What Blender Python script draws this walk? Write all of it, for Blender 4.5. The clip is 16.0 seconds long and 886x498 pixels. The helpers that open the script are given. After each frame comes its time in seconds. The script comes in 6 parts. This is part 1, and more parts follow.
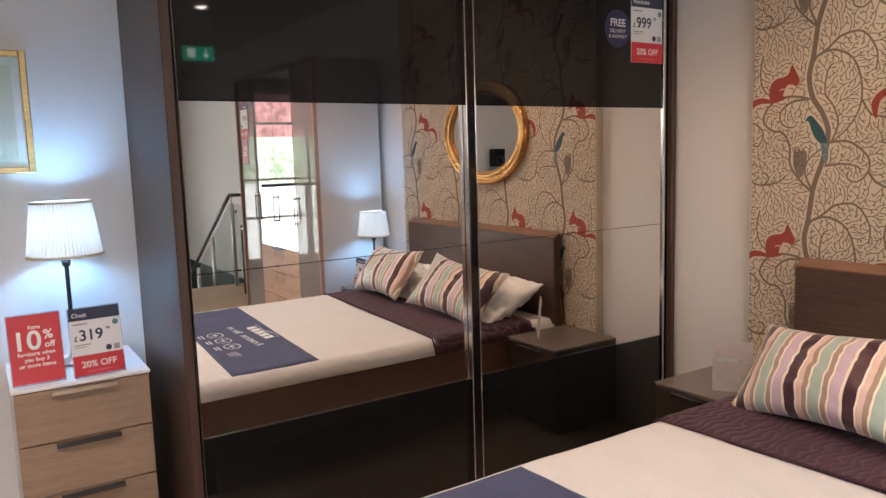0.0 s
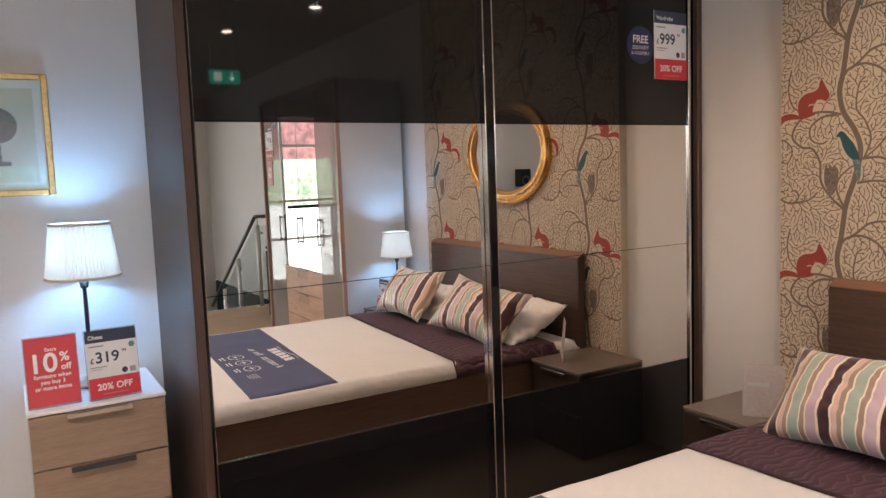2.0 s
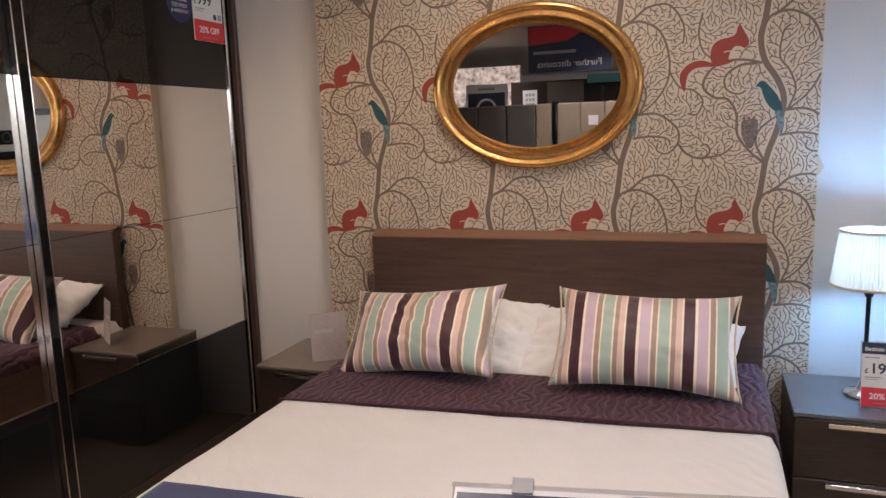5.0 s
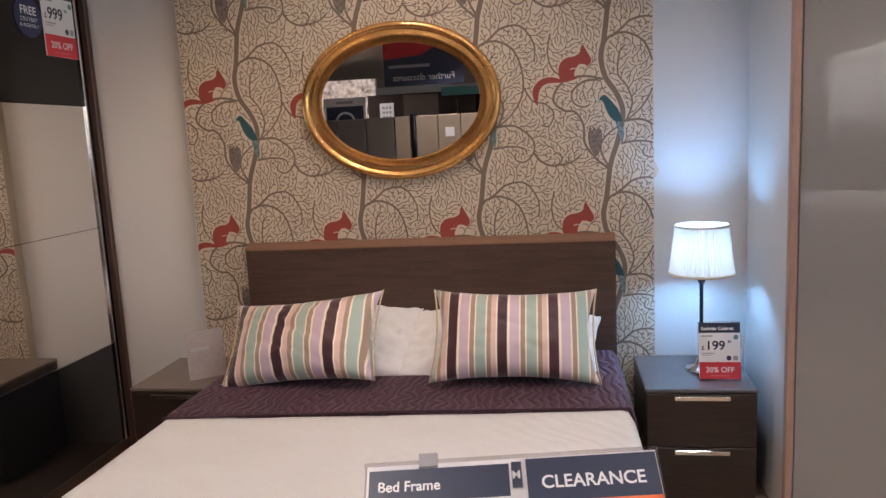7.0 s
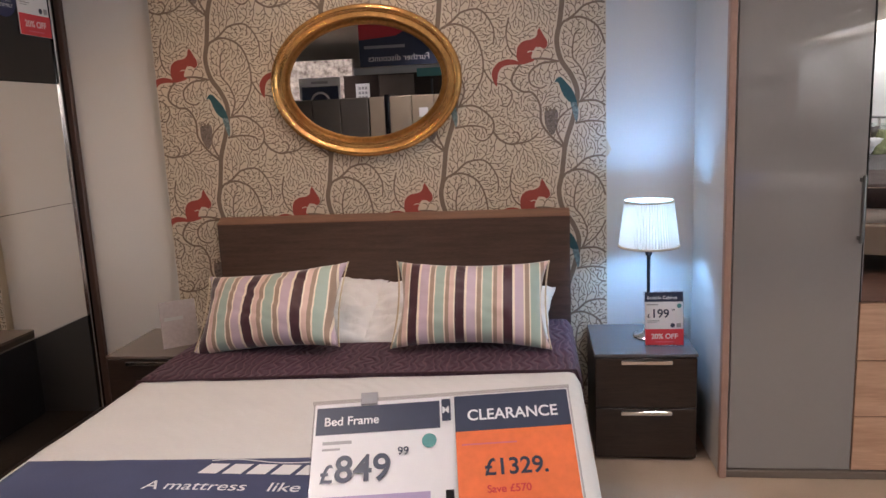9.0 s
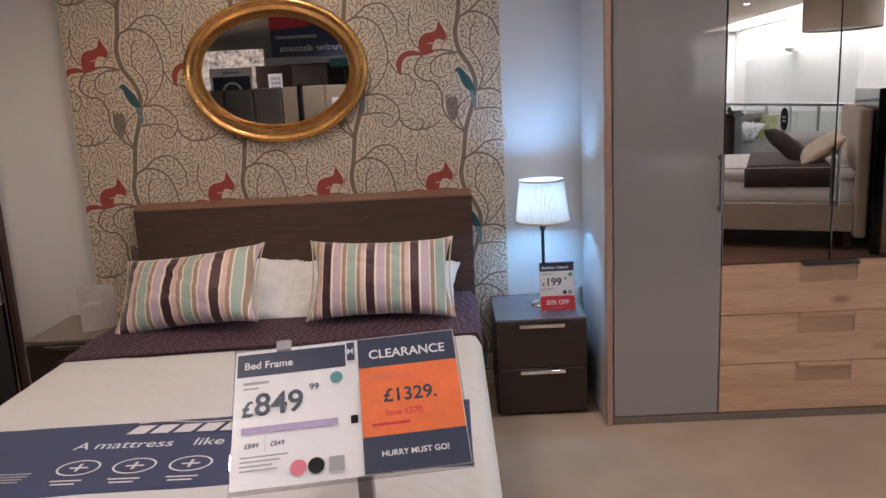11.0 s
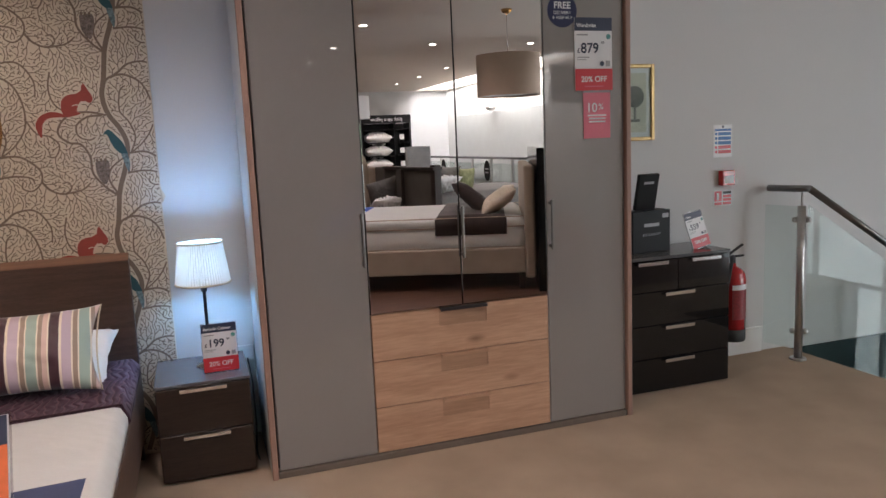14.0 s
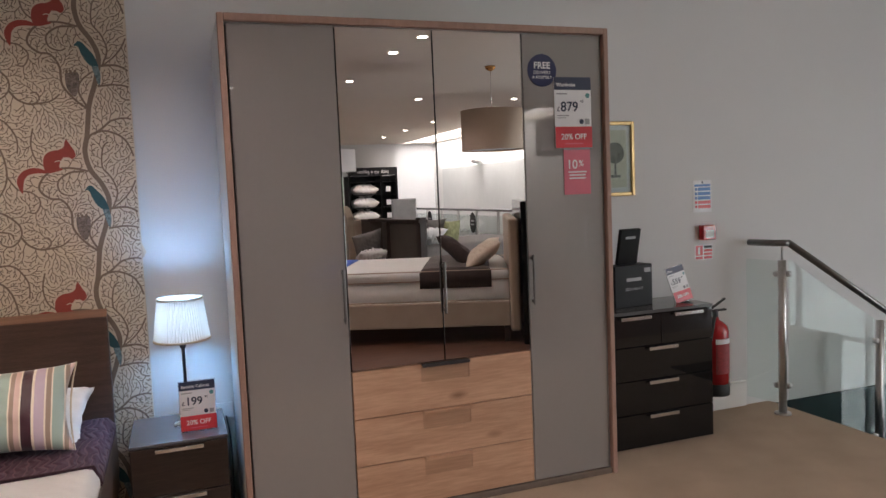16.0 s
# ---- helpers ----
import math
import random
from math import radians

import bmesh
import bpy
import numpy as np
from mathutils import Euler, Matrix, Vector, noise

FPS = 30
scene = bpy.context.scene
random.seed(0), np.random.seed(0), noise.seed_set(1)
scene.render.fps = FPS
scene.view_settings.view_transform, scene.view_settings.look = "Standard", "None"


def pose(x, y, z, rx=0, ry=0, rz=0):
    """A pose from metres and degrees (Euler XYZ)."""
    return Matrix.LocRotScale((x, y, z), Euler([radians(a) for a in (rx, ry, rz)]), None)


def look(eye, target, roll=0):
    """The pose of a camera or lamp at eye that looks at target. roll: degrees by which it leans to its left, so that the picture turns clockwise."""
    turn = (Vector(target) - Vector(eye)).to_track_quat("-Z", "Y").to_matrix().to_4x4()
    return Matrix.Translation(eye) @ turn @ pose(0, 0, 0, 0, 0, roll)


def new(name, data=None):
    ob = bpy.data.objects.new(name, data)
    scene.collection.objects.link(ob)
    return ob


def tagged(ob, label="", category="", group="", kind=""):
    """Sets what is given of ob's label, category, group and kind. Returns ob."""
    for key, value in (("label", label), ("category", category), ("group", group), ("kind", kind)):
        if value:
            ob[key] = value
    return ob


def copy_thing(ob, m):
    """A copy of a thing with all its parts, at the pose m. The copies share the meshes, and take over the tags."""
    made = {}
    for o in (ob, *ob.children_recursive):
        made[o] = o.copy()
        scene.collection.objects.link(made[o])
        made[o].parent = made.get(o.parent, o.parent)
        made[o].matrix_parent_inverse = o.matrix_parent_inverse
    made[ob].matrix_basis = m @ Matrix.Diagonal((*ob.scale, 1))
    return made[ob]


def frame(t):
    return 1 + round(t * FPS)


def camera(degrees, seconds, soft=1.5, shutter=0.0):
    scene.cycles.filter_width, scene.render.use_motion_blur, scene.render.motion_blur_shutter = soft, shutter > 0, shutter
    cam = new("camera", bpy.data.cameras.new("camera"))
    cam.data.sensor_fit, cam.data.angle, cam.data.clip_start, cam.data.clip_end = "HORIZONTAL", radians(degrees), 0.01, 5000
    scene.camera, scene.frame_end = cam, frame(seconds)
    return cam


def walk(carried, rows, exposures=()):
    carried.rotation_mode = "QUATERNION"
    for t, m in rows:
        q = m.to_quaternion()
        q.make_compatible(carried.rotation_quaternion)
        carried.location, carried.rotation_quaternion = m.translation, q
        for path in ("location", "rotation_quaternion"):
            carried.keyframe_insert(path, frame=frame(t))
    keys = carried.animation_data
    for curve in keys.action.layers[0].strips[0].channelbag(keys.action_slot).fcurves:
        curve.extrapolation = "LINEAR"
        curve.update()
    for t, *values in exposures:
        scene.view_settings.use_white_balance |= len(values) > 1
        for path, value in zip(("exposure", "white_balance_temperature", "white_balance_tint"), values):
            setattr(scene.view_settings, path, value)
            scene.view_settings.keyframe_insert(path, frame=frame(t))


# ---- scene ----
cam = camera(62.2, 16.0)

PATH = [
    (0, (1.685, -2.815, 1.434), (0.013, -1.748, 1.183), -1.7),
    (0.5, (1.685, -2.805, 1.442), (0.006, -1.741, 1.226), -2.1),
    (1, (1.689, -2.788, 1.44), (-0.001, -1.736, 1.251), -2.6),
    (1.5, (1.686, -2.769, 1.441), (-0.021, -1.741, 1.268), -2.6),
    (2, (1.66, -2.763, 1.428), (-0.056, -1.754, 1.235), -2.1),
    (2.5, (1.612, -2.817, 1.416), (0.054, -1.583, 1.19), -1.3),
    (3, (1.575, -2.912, 1.42), (0.215, -1.468, 1.159), -1.8),
    (3.5, (1.545, -2.955, 1.409), (0.33, -1.394, 1.113), -1.7),
    (4, (1.465, -2.968, 1.406), (0.366, -1.326, 1.097), -1.6),
    (4.5, (1.391, -2.973, 1.407), (0.512, -1.205, 1.091), -2.1),
    (5, (1.378, -2.982, 1.406), (0.709, -1.124, 1.089), -1.9),
    (5.2, (1.372, -2.995, 1.39), (0.828, -1.096, 1.078), -1.6),
    (7.3, (1.352, -3.132, 1.414), (1.058, -1.177, 1.11), -2.9),
    (7.5, (1.356, -3.141, 1.404), (1.07, -1.186, 1.093), -2.9),
    (8, (1.369, -3.167, 1.398), (1.111, -1.211, 1.07), -2.7),
    (8.2, (1.403, -3.176, 1.41), (1.126, -1.225, 1.07), -2.9),
    (10.3, (1.492, -3.447, 1.379), (1.319, -1.489, 1.014), -2.3),
    (10.5, (1.517, -3.464, 1.386), (1.35, -1.507, 1.009), -2.6),
    (11, (1.512, -3.497, 1.385), (1.478, -1.536, 0.998), -2.9),
    (11.5, (1.593, -3.513, 1.404), (1.867, -1.573, 1.003), -2.6),
    (12, (1.653, -3.531, 1.416), (2.132, -1.627, 1.034), -2.5),
    (12.5, (1.732, -3.564, 1.414), (2.291, -1.676, 1.069), -2.6),
    (13, (1.804, -3.607, 1.419), (2.383, -1.72, 1.098), -2.6),
    (13.5, (1.86, -3.652, 1.424), (2.463, -1.77, 1.117), -2.5),
    (14, (1.891, -3.671, 1.432), (2.528, -1.797, 1.142), -2.5),
    (14.5, (1.909, -3.687, 1.439), (2.571, -1.816, 1.187), -2.3),
    (15, (1.91, -3.685, 1.451), (2.59, -1.815, 1.255), -2.2),
    (15.5, (1.904, -3.682, 1.456), (2.58, -1.807, 1.295), -2.3),
    (16, (1.915, -3.676, 1.454), (2.595, -1.802, 1.299), -2.4),
]
walk(cam, [(t, look(eye, target, roll)) for t, eye, target, roll in PATH],
     [(0, 0.16, 6750, 16), (2.5, 0.08, 6850, 16), (5, -0.06, 6300, 14), (8, -0.16, 6300, 15), (12, -0.38, 6200, 13), (16, -0.42, 6550, 16)])

import collections

# ---- light and world ----
world = bpy.data.worlds.new("sky")
scene.world = world
world.use_nodes = True
wn = world.node_tree
sky = wn.nodes.new("ShaderNodeTexSky")
sky.sky_type, sky.sun_disc = "NISHITA", False
sky.sun_elevation, sky.sun_rotation = radians(40), radians(200)
wn.links.new(sky.outputs[0], wn.nodes["Background"].inputs[0])
wn.nodes["Background"].inputs[1].default_value = 0.12

CEIL = 2.75
WARM = (1.0, 0.875, 0.81)
COOL = (0.27, 0.59, 1.0)


def lamp(name, kind, energy, color, m, **settings):
    data = bpy.data.lights.new(name, kind)
    data.energy, data.color = energy, color
    for key, value in settings.items():
        if key == "size":
            data.shape, data.size, data.size_y = "RECTANGLE", value[0], value[1]
        elif key == "spot":
            data.spot_size, data.spot_blend = radians(value), 0.7
        elif key == "radius":
            data.shadow_soft_size = value
    ob = new(name, data)
    ob.matrix_world = m
    return ob


# daylight in the window openings of the east wall
lamp("window_daylight", "AREA", 85, (0.92, 0.96, 1.0), look((8.47, -4.15, 1.3), (0, -4.15, 1.1)), size=(1.7, 2.3))
# added fill lamp over the gallery void that brightens the white east wall
lamp("rooflight_daylight", "AREA", 480, (1.0, 0.97, 0.92), look((8.03, -12.0, CEIL + 1.2), (8.06, -12.0, 0)), size=(7.4, 0.8))
# downlights nearest to the displays, plus an added spot brightening the blossom wall
for lx, ly, watts in ((-0.2, -1.25, 31), (0.75, -0.8, 40), (1.5, -1.3, 32), (0.5, -2.9, 55), (2.5, -2.6, 55), (3.9, -4.0, 70), (2.3, -1.5, 14), (0.4, -4.4, 110), (3.88, -5.7, 80), (5.2, -7.2, 90),
                      (0.2, -6.3, 140), (-2.2, -7.6, 190), (3.87, -9.4, 110), (6.5, -10.3, 120), (6.5, -13.7, 120)):
    lamp("downlight_beam", "SPOT", watts, (1.0, 0.60, 0.31) if ly > -1.3 and lx < 0.5 else (1.0, 0.8, 0.64) if ly > -1 else WARM, look((lx, ly, CEIL - 0.03), (lx, ly + (-2.4 if lx < -2 else 0.15), 0)), spot=130, radius=0.05)

# ---- materials ----


def material(name, color, rough=0.6, metal=0.0, vary=0.12, scale=6.0, fine=60.0, bump=0.1, stretch=(1, 1, 1), coat=0.0,
             second=None, sheen=0.0, spec=0.5):
    m = bpy.data.materials.new(name)
    m.use_nodes = True
    nt = m.node_tree
    b = nt.nodes["Principled BSDF"]
    b.inputs["Roughness"].default_value, b.inputs["Metallic"].default_value = rough, metal
    b.inputs["Coat Weight"].default_value, b.inputs["Sheen Weight"].default_value = coat, sheen
    b.inputs["Specular IOR Level"].default_value = spec
    b.inputs["Coat Roughness"].default_value = 0.04
    tc = nt.nodes.new("ShaderNodeTexCoord")
    mp = nt.nodes.new("ShaderNodeMapping")
    mp.inputs["Scale"].default_value = stretch
    nt.links.new(tc.outputs["Object"], mp.inputs["Vector"])
    n1, n2 = nt.nodes.new("ShaderNodeTexNoise"), nt.nodes.new("ShaderNodeTexNoise")
    for n, s in ((n1, scale), (n2, fine)):
        n.inputs["Scale"].default_value, n.inputs["Detail"].default_value = s, 4
        nt.links.new(mp.outputs[0], n.inputs["Vector"])
    add = nt.nodes.new("ShaderNodeMath")
    add.operation = "ADD"
    half = nt.nodes.new("ShaderNodeMath")
    half.operation, half.inputs[1].default_value = "MULTIPLY", 0.5
    nt.links.new(n1.outputs[0], add.inputs[0])
    nt.links.new(n2.outputs[0], add.inputs[1])
    nt.links.new(add.outputs[0], half.inputs[0])
    ramp = nt.nodes.new("ShaderNodeValToRGB")
    lo = second or tuple(c * (1 - vary) for c in color)
    hi = color if second else tuple(min(1, c * (1 + vary)) for c in color)
    ramp.color_ramp.elements[0].position, ramp.color_ramp.elements[1].position = 0.36, 0.64
    ramp.color_ramp.elements[0].color, ramp.color_ramp.elements[1].color = (*lo, 1), (*hi, 1)
    nt.links.new(half.outputs[0], ramp.inputs[0])
    nt.links.new(ramp.outputs[0], b.inputs["Base Color"])
    if bump:
        bp = nt.nodes.new("ShaderNodeBump")
        bp.inputs["Strength"].default_value, bp.inputs["Distance"].default_value = bump, 0.004
        nt.links.new(n2.outputs[0], bp.inputs["Height"])
        nt.links.new(bp.outputs[0], b.inputs["Normal"])
    return m


def glowing(name, color, strength, vary=0.0, scale=6.0):
    m = material(name, color, 0.5, bump=0, vary=vary, scale=scale, fine=scale * 4)
    b = m.node_tree.nodes["Principled BSDF"]
    m.node_tree.links.new(b.inputs["Base Color"].links[0].from_socket, b.inputs["Emission Color"])
    b.inputs["Emission Strength"].default_value = strength
    return m


def mirror_glass(name, tint):
    m = bpy.data.materials.new(name)
    m.use_nodes = True
    b = m.node_tree.nodes["Principled BSDF"]
    b.inputs["Base Color"].default_value = (*tint, 1)
    b.inputs["Metallic"].default_value, b.inputs["Roughness"].default_value = 1.0, 0.0
    return m


def clear_glass(name, tint):
    m = bpy.data.materials.new(name)
    m.use_nodes = True
    nt = m.node_tree
    out = nt.nodes["Material Output"]
    tr, gl, mix, lw = (nt.nodes.new("ShaderNode" + k) for k in ("BsdfTransparent", "BsdfGlossy", "MixShader", "LayerWeight"))
    tr.inputs[0].default_value = (*tint, 1)
    gl.inputs["Roughness"].default_value = 0.0
    lw.inputs[0].default_value = 0.5
    power, scale = nt.nodes.new("ShaderNodeMath"), nt.nodes.new("ShaderNodeMath")
    power.operation, scale.operation = "POWER", "MULTIPLY_ADD"
    power.inputs[1].default_value = 5
    scale.inputs[1].default_value, scale.inputs[2].default_value = 0.9, 0.04
    nt.links.new(lw.outputs["Facing"], power.inputs[0])
    nt.links.new(power.outputs[0], scale.inputs[0])
    nt.links.new(scale.outputs[0], mix.inputs[0])
    nt.links.new(tr.outputs[0], mix.inputs[1])
    nt.links.new(gl.outputs[0], mix.inputs[2])
    nt.links.new(mix.outputs[0], out.inputs[0])
    return m


def frosted(name, color, clear):
    """Milky plastic: part see-through, part scattering."""
    m = material(name, color, 0.5, bump=0)
    nt = m.node_tree
    out = nt.nodes["Material Output"]
    tr, mix = nt.nodes.new("ShaderNodeBsdfTransparent"), nt.nodes.new("ShaderNodeMixShader")
    mix.inputs[0].default_value = clear
    nt.links.new(nt.nodes["Principled BSDF"].outputs[0], mix.inputs[1])
    nt.links.new(tr.outputs[0], mix.inputs[2])
    nt.links.new(mix.outputs[0], out.inputs[0])
    return m


def striped(name, stops, period, axis=0, rough=0.45, offset=0.0):
    """Woven stripes across one axis of the object; stops: (position, colour)."""
    m = material(name, (0.5, 0.5, 0.5), rough, bump=0.15, fine=220, sheen=0.3)
    nt = m.node_tree
    b = nt.nodes["Principled BSDF"]
    tc = nt.nodes.new("ShaderNodeTexCoord")
    sep = nt.nodes.new("ShaderNodeSeparateXYZ")
    nt.links.new(tc.outputs["Object"], sep.inputs[0])
    div, fra = nt.nodes.new("ShaderNodeMath"), nt.nodes.new("ShaderNodeMath")
    div.operation, fra.operation = "MULTIPLY_ADD", "FRACT"
    div.inputs[1].default_value, div.inputs[2].default_value = 1 / period, 10 + offset
    nt.links.new(sep.outputs[axis], div.inputs[0])
    nt.links.new(div.outputs[0], fra.inputs[0])
    ramp = nt.nodes.new("ShaderNodeValToRGB")
    ramp.color_ramp.interpolation = "CONSTANT"
    while len(ramp.color_ramp.elements) < len(stops):
        ramp.color_ramp.elements.new(0.5)
    for e, (pos, col) in zip(ramp.color_ramp.elements, stops):
        e.position, e.color = pos, (*col, 1)
    nt.links.new(fra.outputs[0], ramp.inputs[0])
    nt.links.new(ramp.outputs[0], b.inputs["Base Color"])
    return m


PAINT = material("wall_paint", (0.68, 0.68, 0.68), 0.85, vary=0.02, scale=1.5, fine=140, bump=0.04)
GREYPAINT = material("grey_wall_paint", (0.56, 0.56, 0.57), 0.85, vary=0.02, scale=1.5, fine=140, bump=0.04)
WHITE = material("white_paint", (0.82, 0.82, 0.81), 0.6, vary=0.02, scale=2, fine=100, bump=0.02)
# tan on the white ceiling stands in for warm bounced light
CEILING = material("ceiling_warm_bounce", (0.63, 0.57, 0.50), 0.9, vary=0.02, scale=1, fine=90, bump=0.02)
CARPET = material("beige_carpet", (0.44, 0.34, 0.255), 0.98, vary=0.13, scale=3, fine=240, bump=0.9, spec=0.1)
WOODFLOOR = material("dark_wood_floor", (0.13, 0.062, 0.04), 0.45, vary=0.3, scale=3, fine=30, bump=0.05, stretch=(1, 6, 1))
TEAL = material("dark_teal_stairwell", (0.035, 0.06, 0.065), 0.95, vary=0.15, scale=5, fine=300, bump=0.3, spec=0.1)
WALNUT = material("walnut_veneer", (0.105, 0.062, 0.045), 0.4, scale=5, fine=34, bump=0.05, stretch=(1, 9, 14), second=(0.055, 0.032, 0.024))
WALNUT_Y = material("walnut_veneer_long", (0.135, 0.078, 0.055), 0.4, scale=5, fine=34, bump=0.05, stretch=(9, 1, 14), second=(0.085, 0.048, 0.035))
WALNUT_Z = material("dark_walnut_frame", (0.07, 0.038, 0.029), 0.4, scale=5, fine=34, bump=0.05, stretch=(12, 12, 1), second=(0.055, 0.03, 0.022))
# paler walnut: downlight on the headboard's sloped top put into the colour
WALNUT_LIT = material("walnut_lit_top", (0.25, 0.135, 0.085), 0.4, scale=5, fine=34, bump=0.03, stretch=(1, 9, 14), second=(0.18, 0.095, 0.06))
DARKWOOD = material("espresso_veneer", (0.042, 0.027, 0.021), 0.36, scale=5, fine=30, bump=0.06, stretch=(1, 9, 14), second=(0.022, 0.014, 0.011))
OAK = material("knotty_oak", (0.62, 0.39, 0.26), 0.5, scale=1.7, fine=11, bump=0.03, stretch=(1, 8, 11), second=(0.46, 0.275, 0.175))
def knots(m):
    """Small dark knots with soft rims, sparse over the veneer."""
    nt = m.node_tree
    b = nt.nodes["Principled BSDF"]
    old = b.inputs["Base Color"].links[0].from_socket
    tc, mp, vo, rp, mix = (nt.nodes.new("ShaderNode" + k) for k in ("TexCoord", "Mapping", "TexVoronoi", "ValToRGB", "Mix"))
    mp.inputs["Scale"].default_value = (2.6, 2.6, 6.0)
    vo.inputs["Scale"].default_value = 1.0
    nt.links.new(tc.outputs["Object"], mp.inputs["Vector"])
    nt.links.new(mp.outputs[0], vo.inputs["Vector"])
    nt.links.new(vo.outputs["Distance"], rp.inputs[0])
    rp.color_ramp.elements[0].position, rp.color_ramp.elements[1].position = 0.03, 0.15
    rp.color_ramp.elements[0].color, rp.color_ramp.elements[1].color = (0.75, 0.75, 0.75, 1), (0, 0, 0, 1)
    mix.data_type = "RGBA"
    # near-black that puts the shade of door gaps and plinth recess into colour
    nt.links.new(rp.outputs[0], mix.inputs[0])
    nt.links.new(old, mix.inputs[6])
    mix.inputs[7].default_value = (0.20, 0.10, 0.055, 1)
    nt.links.new(mix.outputs[2], b.inputs["Base Color"])


knots(OAK)
OAK_DARK = material("oak_grip", (0.50, 0.31, 0.20), 0.5, scale=1.7, fine=11, bump=0.03, stretch=(1, 8, 11), second=(0.38, 0.23, 0.145))
OAK_Y = material("pale_oak", (0.37, 0.26, 0.185), 0.5, scale=4, fine=26, bump=0.06, stretch=(8, 1, 11), second=(0.28, 0.19, 0.13))
OAK_Z = material("oak_edge", (0.40, 0.255, 0.205), 0.5, scale=4, fine=26, bump=0.05, stretch=(9, 9, 1), second=(0.31, 0.19, 0.15))
GREYGLASS = material("grey_lacquered_glass", (0.275, 0.26, 0.255), 0.02, vary=0.01, bump=0, spec=1.0)
BLACKGLASS = material("black_lacquered_glass", (0.009, 0.009, 0.010), 0.03, vary=0.05, bump=0, spec=0.5)
SIDEGREY = material("grey_side_panel", (0.52, 0.52, 0.52), 0.45, vary=0.02, scale=2, fine=60, bump=0.02)
TOPGREY = material("grey_glass_top", (0.11, 0.11, 0.115), 0.12, vary=0.04, bump=0)
TAUPETOP = material("taupe_glass_top", (0.17, 0.14, 0.12), 0.12, vary=0.04, bump=0)
CHROME = material("polished_chrome", (0.75, 0.75, 0.76), 0.12, 1.0, vary=0.03, bump=0)
STEEL = material("brushed_steel", (0.55, 0.54, 0.53), 0.3, 1.0, vary=0.05, fine=200, bump=0.03, stretch=(1, 1, 20))
DARKSTEEL = material("dark_pole_metal", (0.09, 0.09, 0.10), 0.3, 0.8, vary=0.05, bump=0)
BLACK = material("black_lacquer", (0.007, 0.007, 0.008), 0.06, vary=0.1, bump=0, spec=0.35)
BLACKMATT = material("black_card", (0.009, 0.009, 0.010), 0.4, vary=0.1, bump=0.02, spec=0.15)
GAP = material("shadow_gap", (0.01, 0.009, 0.008), 0.8, vary=0.1, bump=0)
GOLD = material("gilt_frame", (0.70, 0.39, 0.14), 0.27, 0.9, vary=0.25, scale=9, fine=70, bump=0.12)
# darker gilt: the shadow line inside the oval frame put into the colour
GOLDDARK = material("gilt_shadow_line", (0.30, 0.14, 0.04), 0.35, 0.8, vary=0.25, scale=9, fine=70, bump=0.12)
MIRROR = mirror_glass("mirror_silver", (0.86, 0.86, 0.86))
MIRROR_B = mirror_glass("bronze_mirror_silver", (0.86, 0.845, 0.825))
HAZY = frosted("frosted_card", (0.60, 0.54, 0.54), 0.45)
GLASS = clear_glass("clear_glass", (0.93, 0.965, 0.955))
RAILSTEEL = material("satin_handrail", (0.20, 0.195, 0.19), 0.28, 0.9, vary=0.06, fine=200, bump=0.02)
ACRYLIC = clear_glass("clear_acrylic", (0.86, 0.85, 0.86))
LINEN = material("white_mattress_cover", (0.76, 0.755, 0.74), 0.9, vary=0.03, scale=5, fine=160, bump=0.25, sheen=0.2)
COTTON = material("white_cotton", (0.86, 0.86, 0.86), 0.9, vary=0.02, scale=8, fine=300, bump=0.12, sheen=0.2)
NAVY = material("navy_cloth", (0.06, 0.075, 0.155), 0.75, vary=0.1, scale=6, fine=300, bump=0.1)
BADGEBLUE = material("badge_blue", (0.020, 0.025, 0.085), 0.35, vary=0.04, bump=0)
NAVYCARD = material("navy_print", (0.035, 0.045, 0.085), 0.35, vary=0.04, bump=0)
REDCARD = material("red_print", (0.62, 0.045, 0.06), 0.35, vary=0.03, bump=0)
WHITECARD = material("white_print", (0.80, 0.80, 0.82), 0.35, vary=0.01, bump=0)
GREYCARD = material("grey_print", (0.35, 0.35, 0.37), 0.4, vary=0.03, bump=0)
ORANGECARD = material("orange_print", (0.82, 0.19, 0.065), 0.3, vary=0.08, scale=9, bump=0)
LILACCARD = material("lilac_print", (0.42, 0.34, 0.55), 0.4, vary=0.03, bump=0)
TEALCARD = material("teal_print", (0.10, 0.30, 0.30), 0.4, vary=0.03, bump=0)
BLUECARD = material("blue_print", (0.02, 0.14, 0.42), 0.4, vary=0.03, bump=0)
GREENCARD = material("green_print", (0.02, 0.25, 0.16), 0.4, vary=0.03, bump=0)
PINKCARD = material("pink_print", (0.66, 0.16, 0.22), 0.4, vary=0.03, bump=0)
PAPER = material("wallpaper_cream", (0.65, 0.565, 0.445), 0.75, vary=0.04, scale=3, fine=150, bump=0.05)
BRANCH = material("wallpaper_brown_ink", (0.205, 0.15, 0.115), 0.75, vary=0.08, bump=0)
SQRED = material("wallpaper_red_ink", (0.33, 0.06, 0.045), 0.75, vary=0.06, bump=0)
BIRDINK = material("wallpaper_teal_ink", (0.028, 0.095, 0.11), 0.75, vary=0.12, bump=0)
RED = material("red_enamel", (0.42, 0.015, 0.02), 0.25, vary=0.08, bump=0, coat=0.5)
RUBBER = material("black_rubber", (0.02, 0.02, 0.02), 0.6, vary=0.1, bump=0)
PLASTIC = material("white_plastic", (0.78, 0.78, 0.78), 0.4, vary=0.02, bump=0)
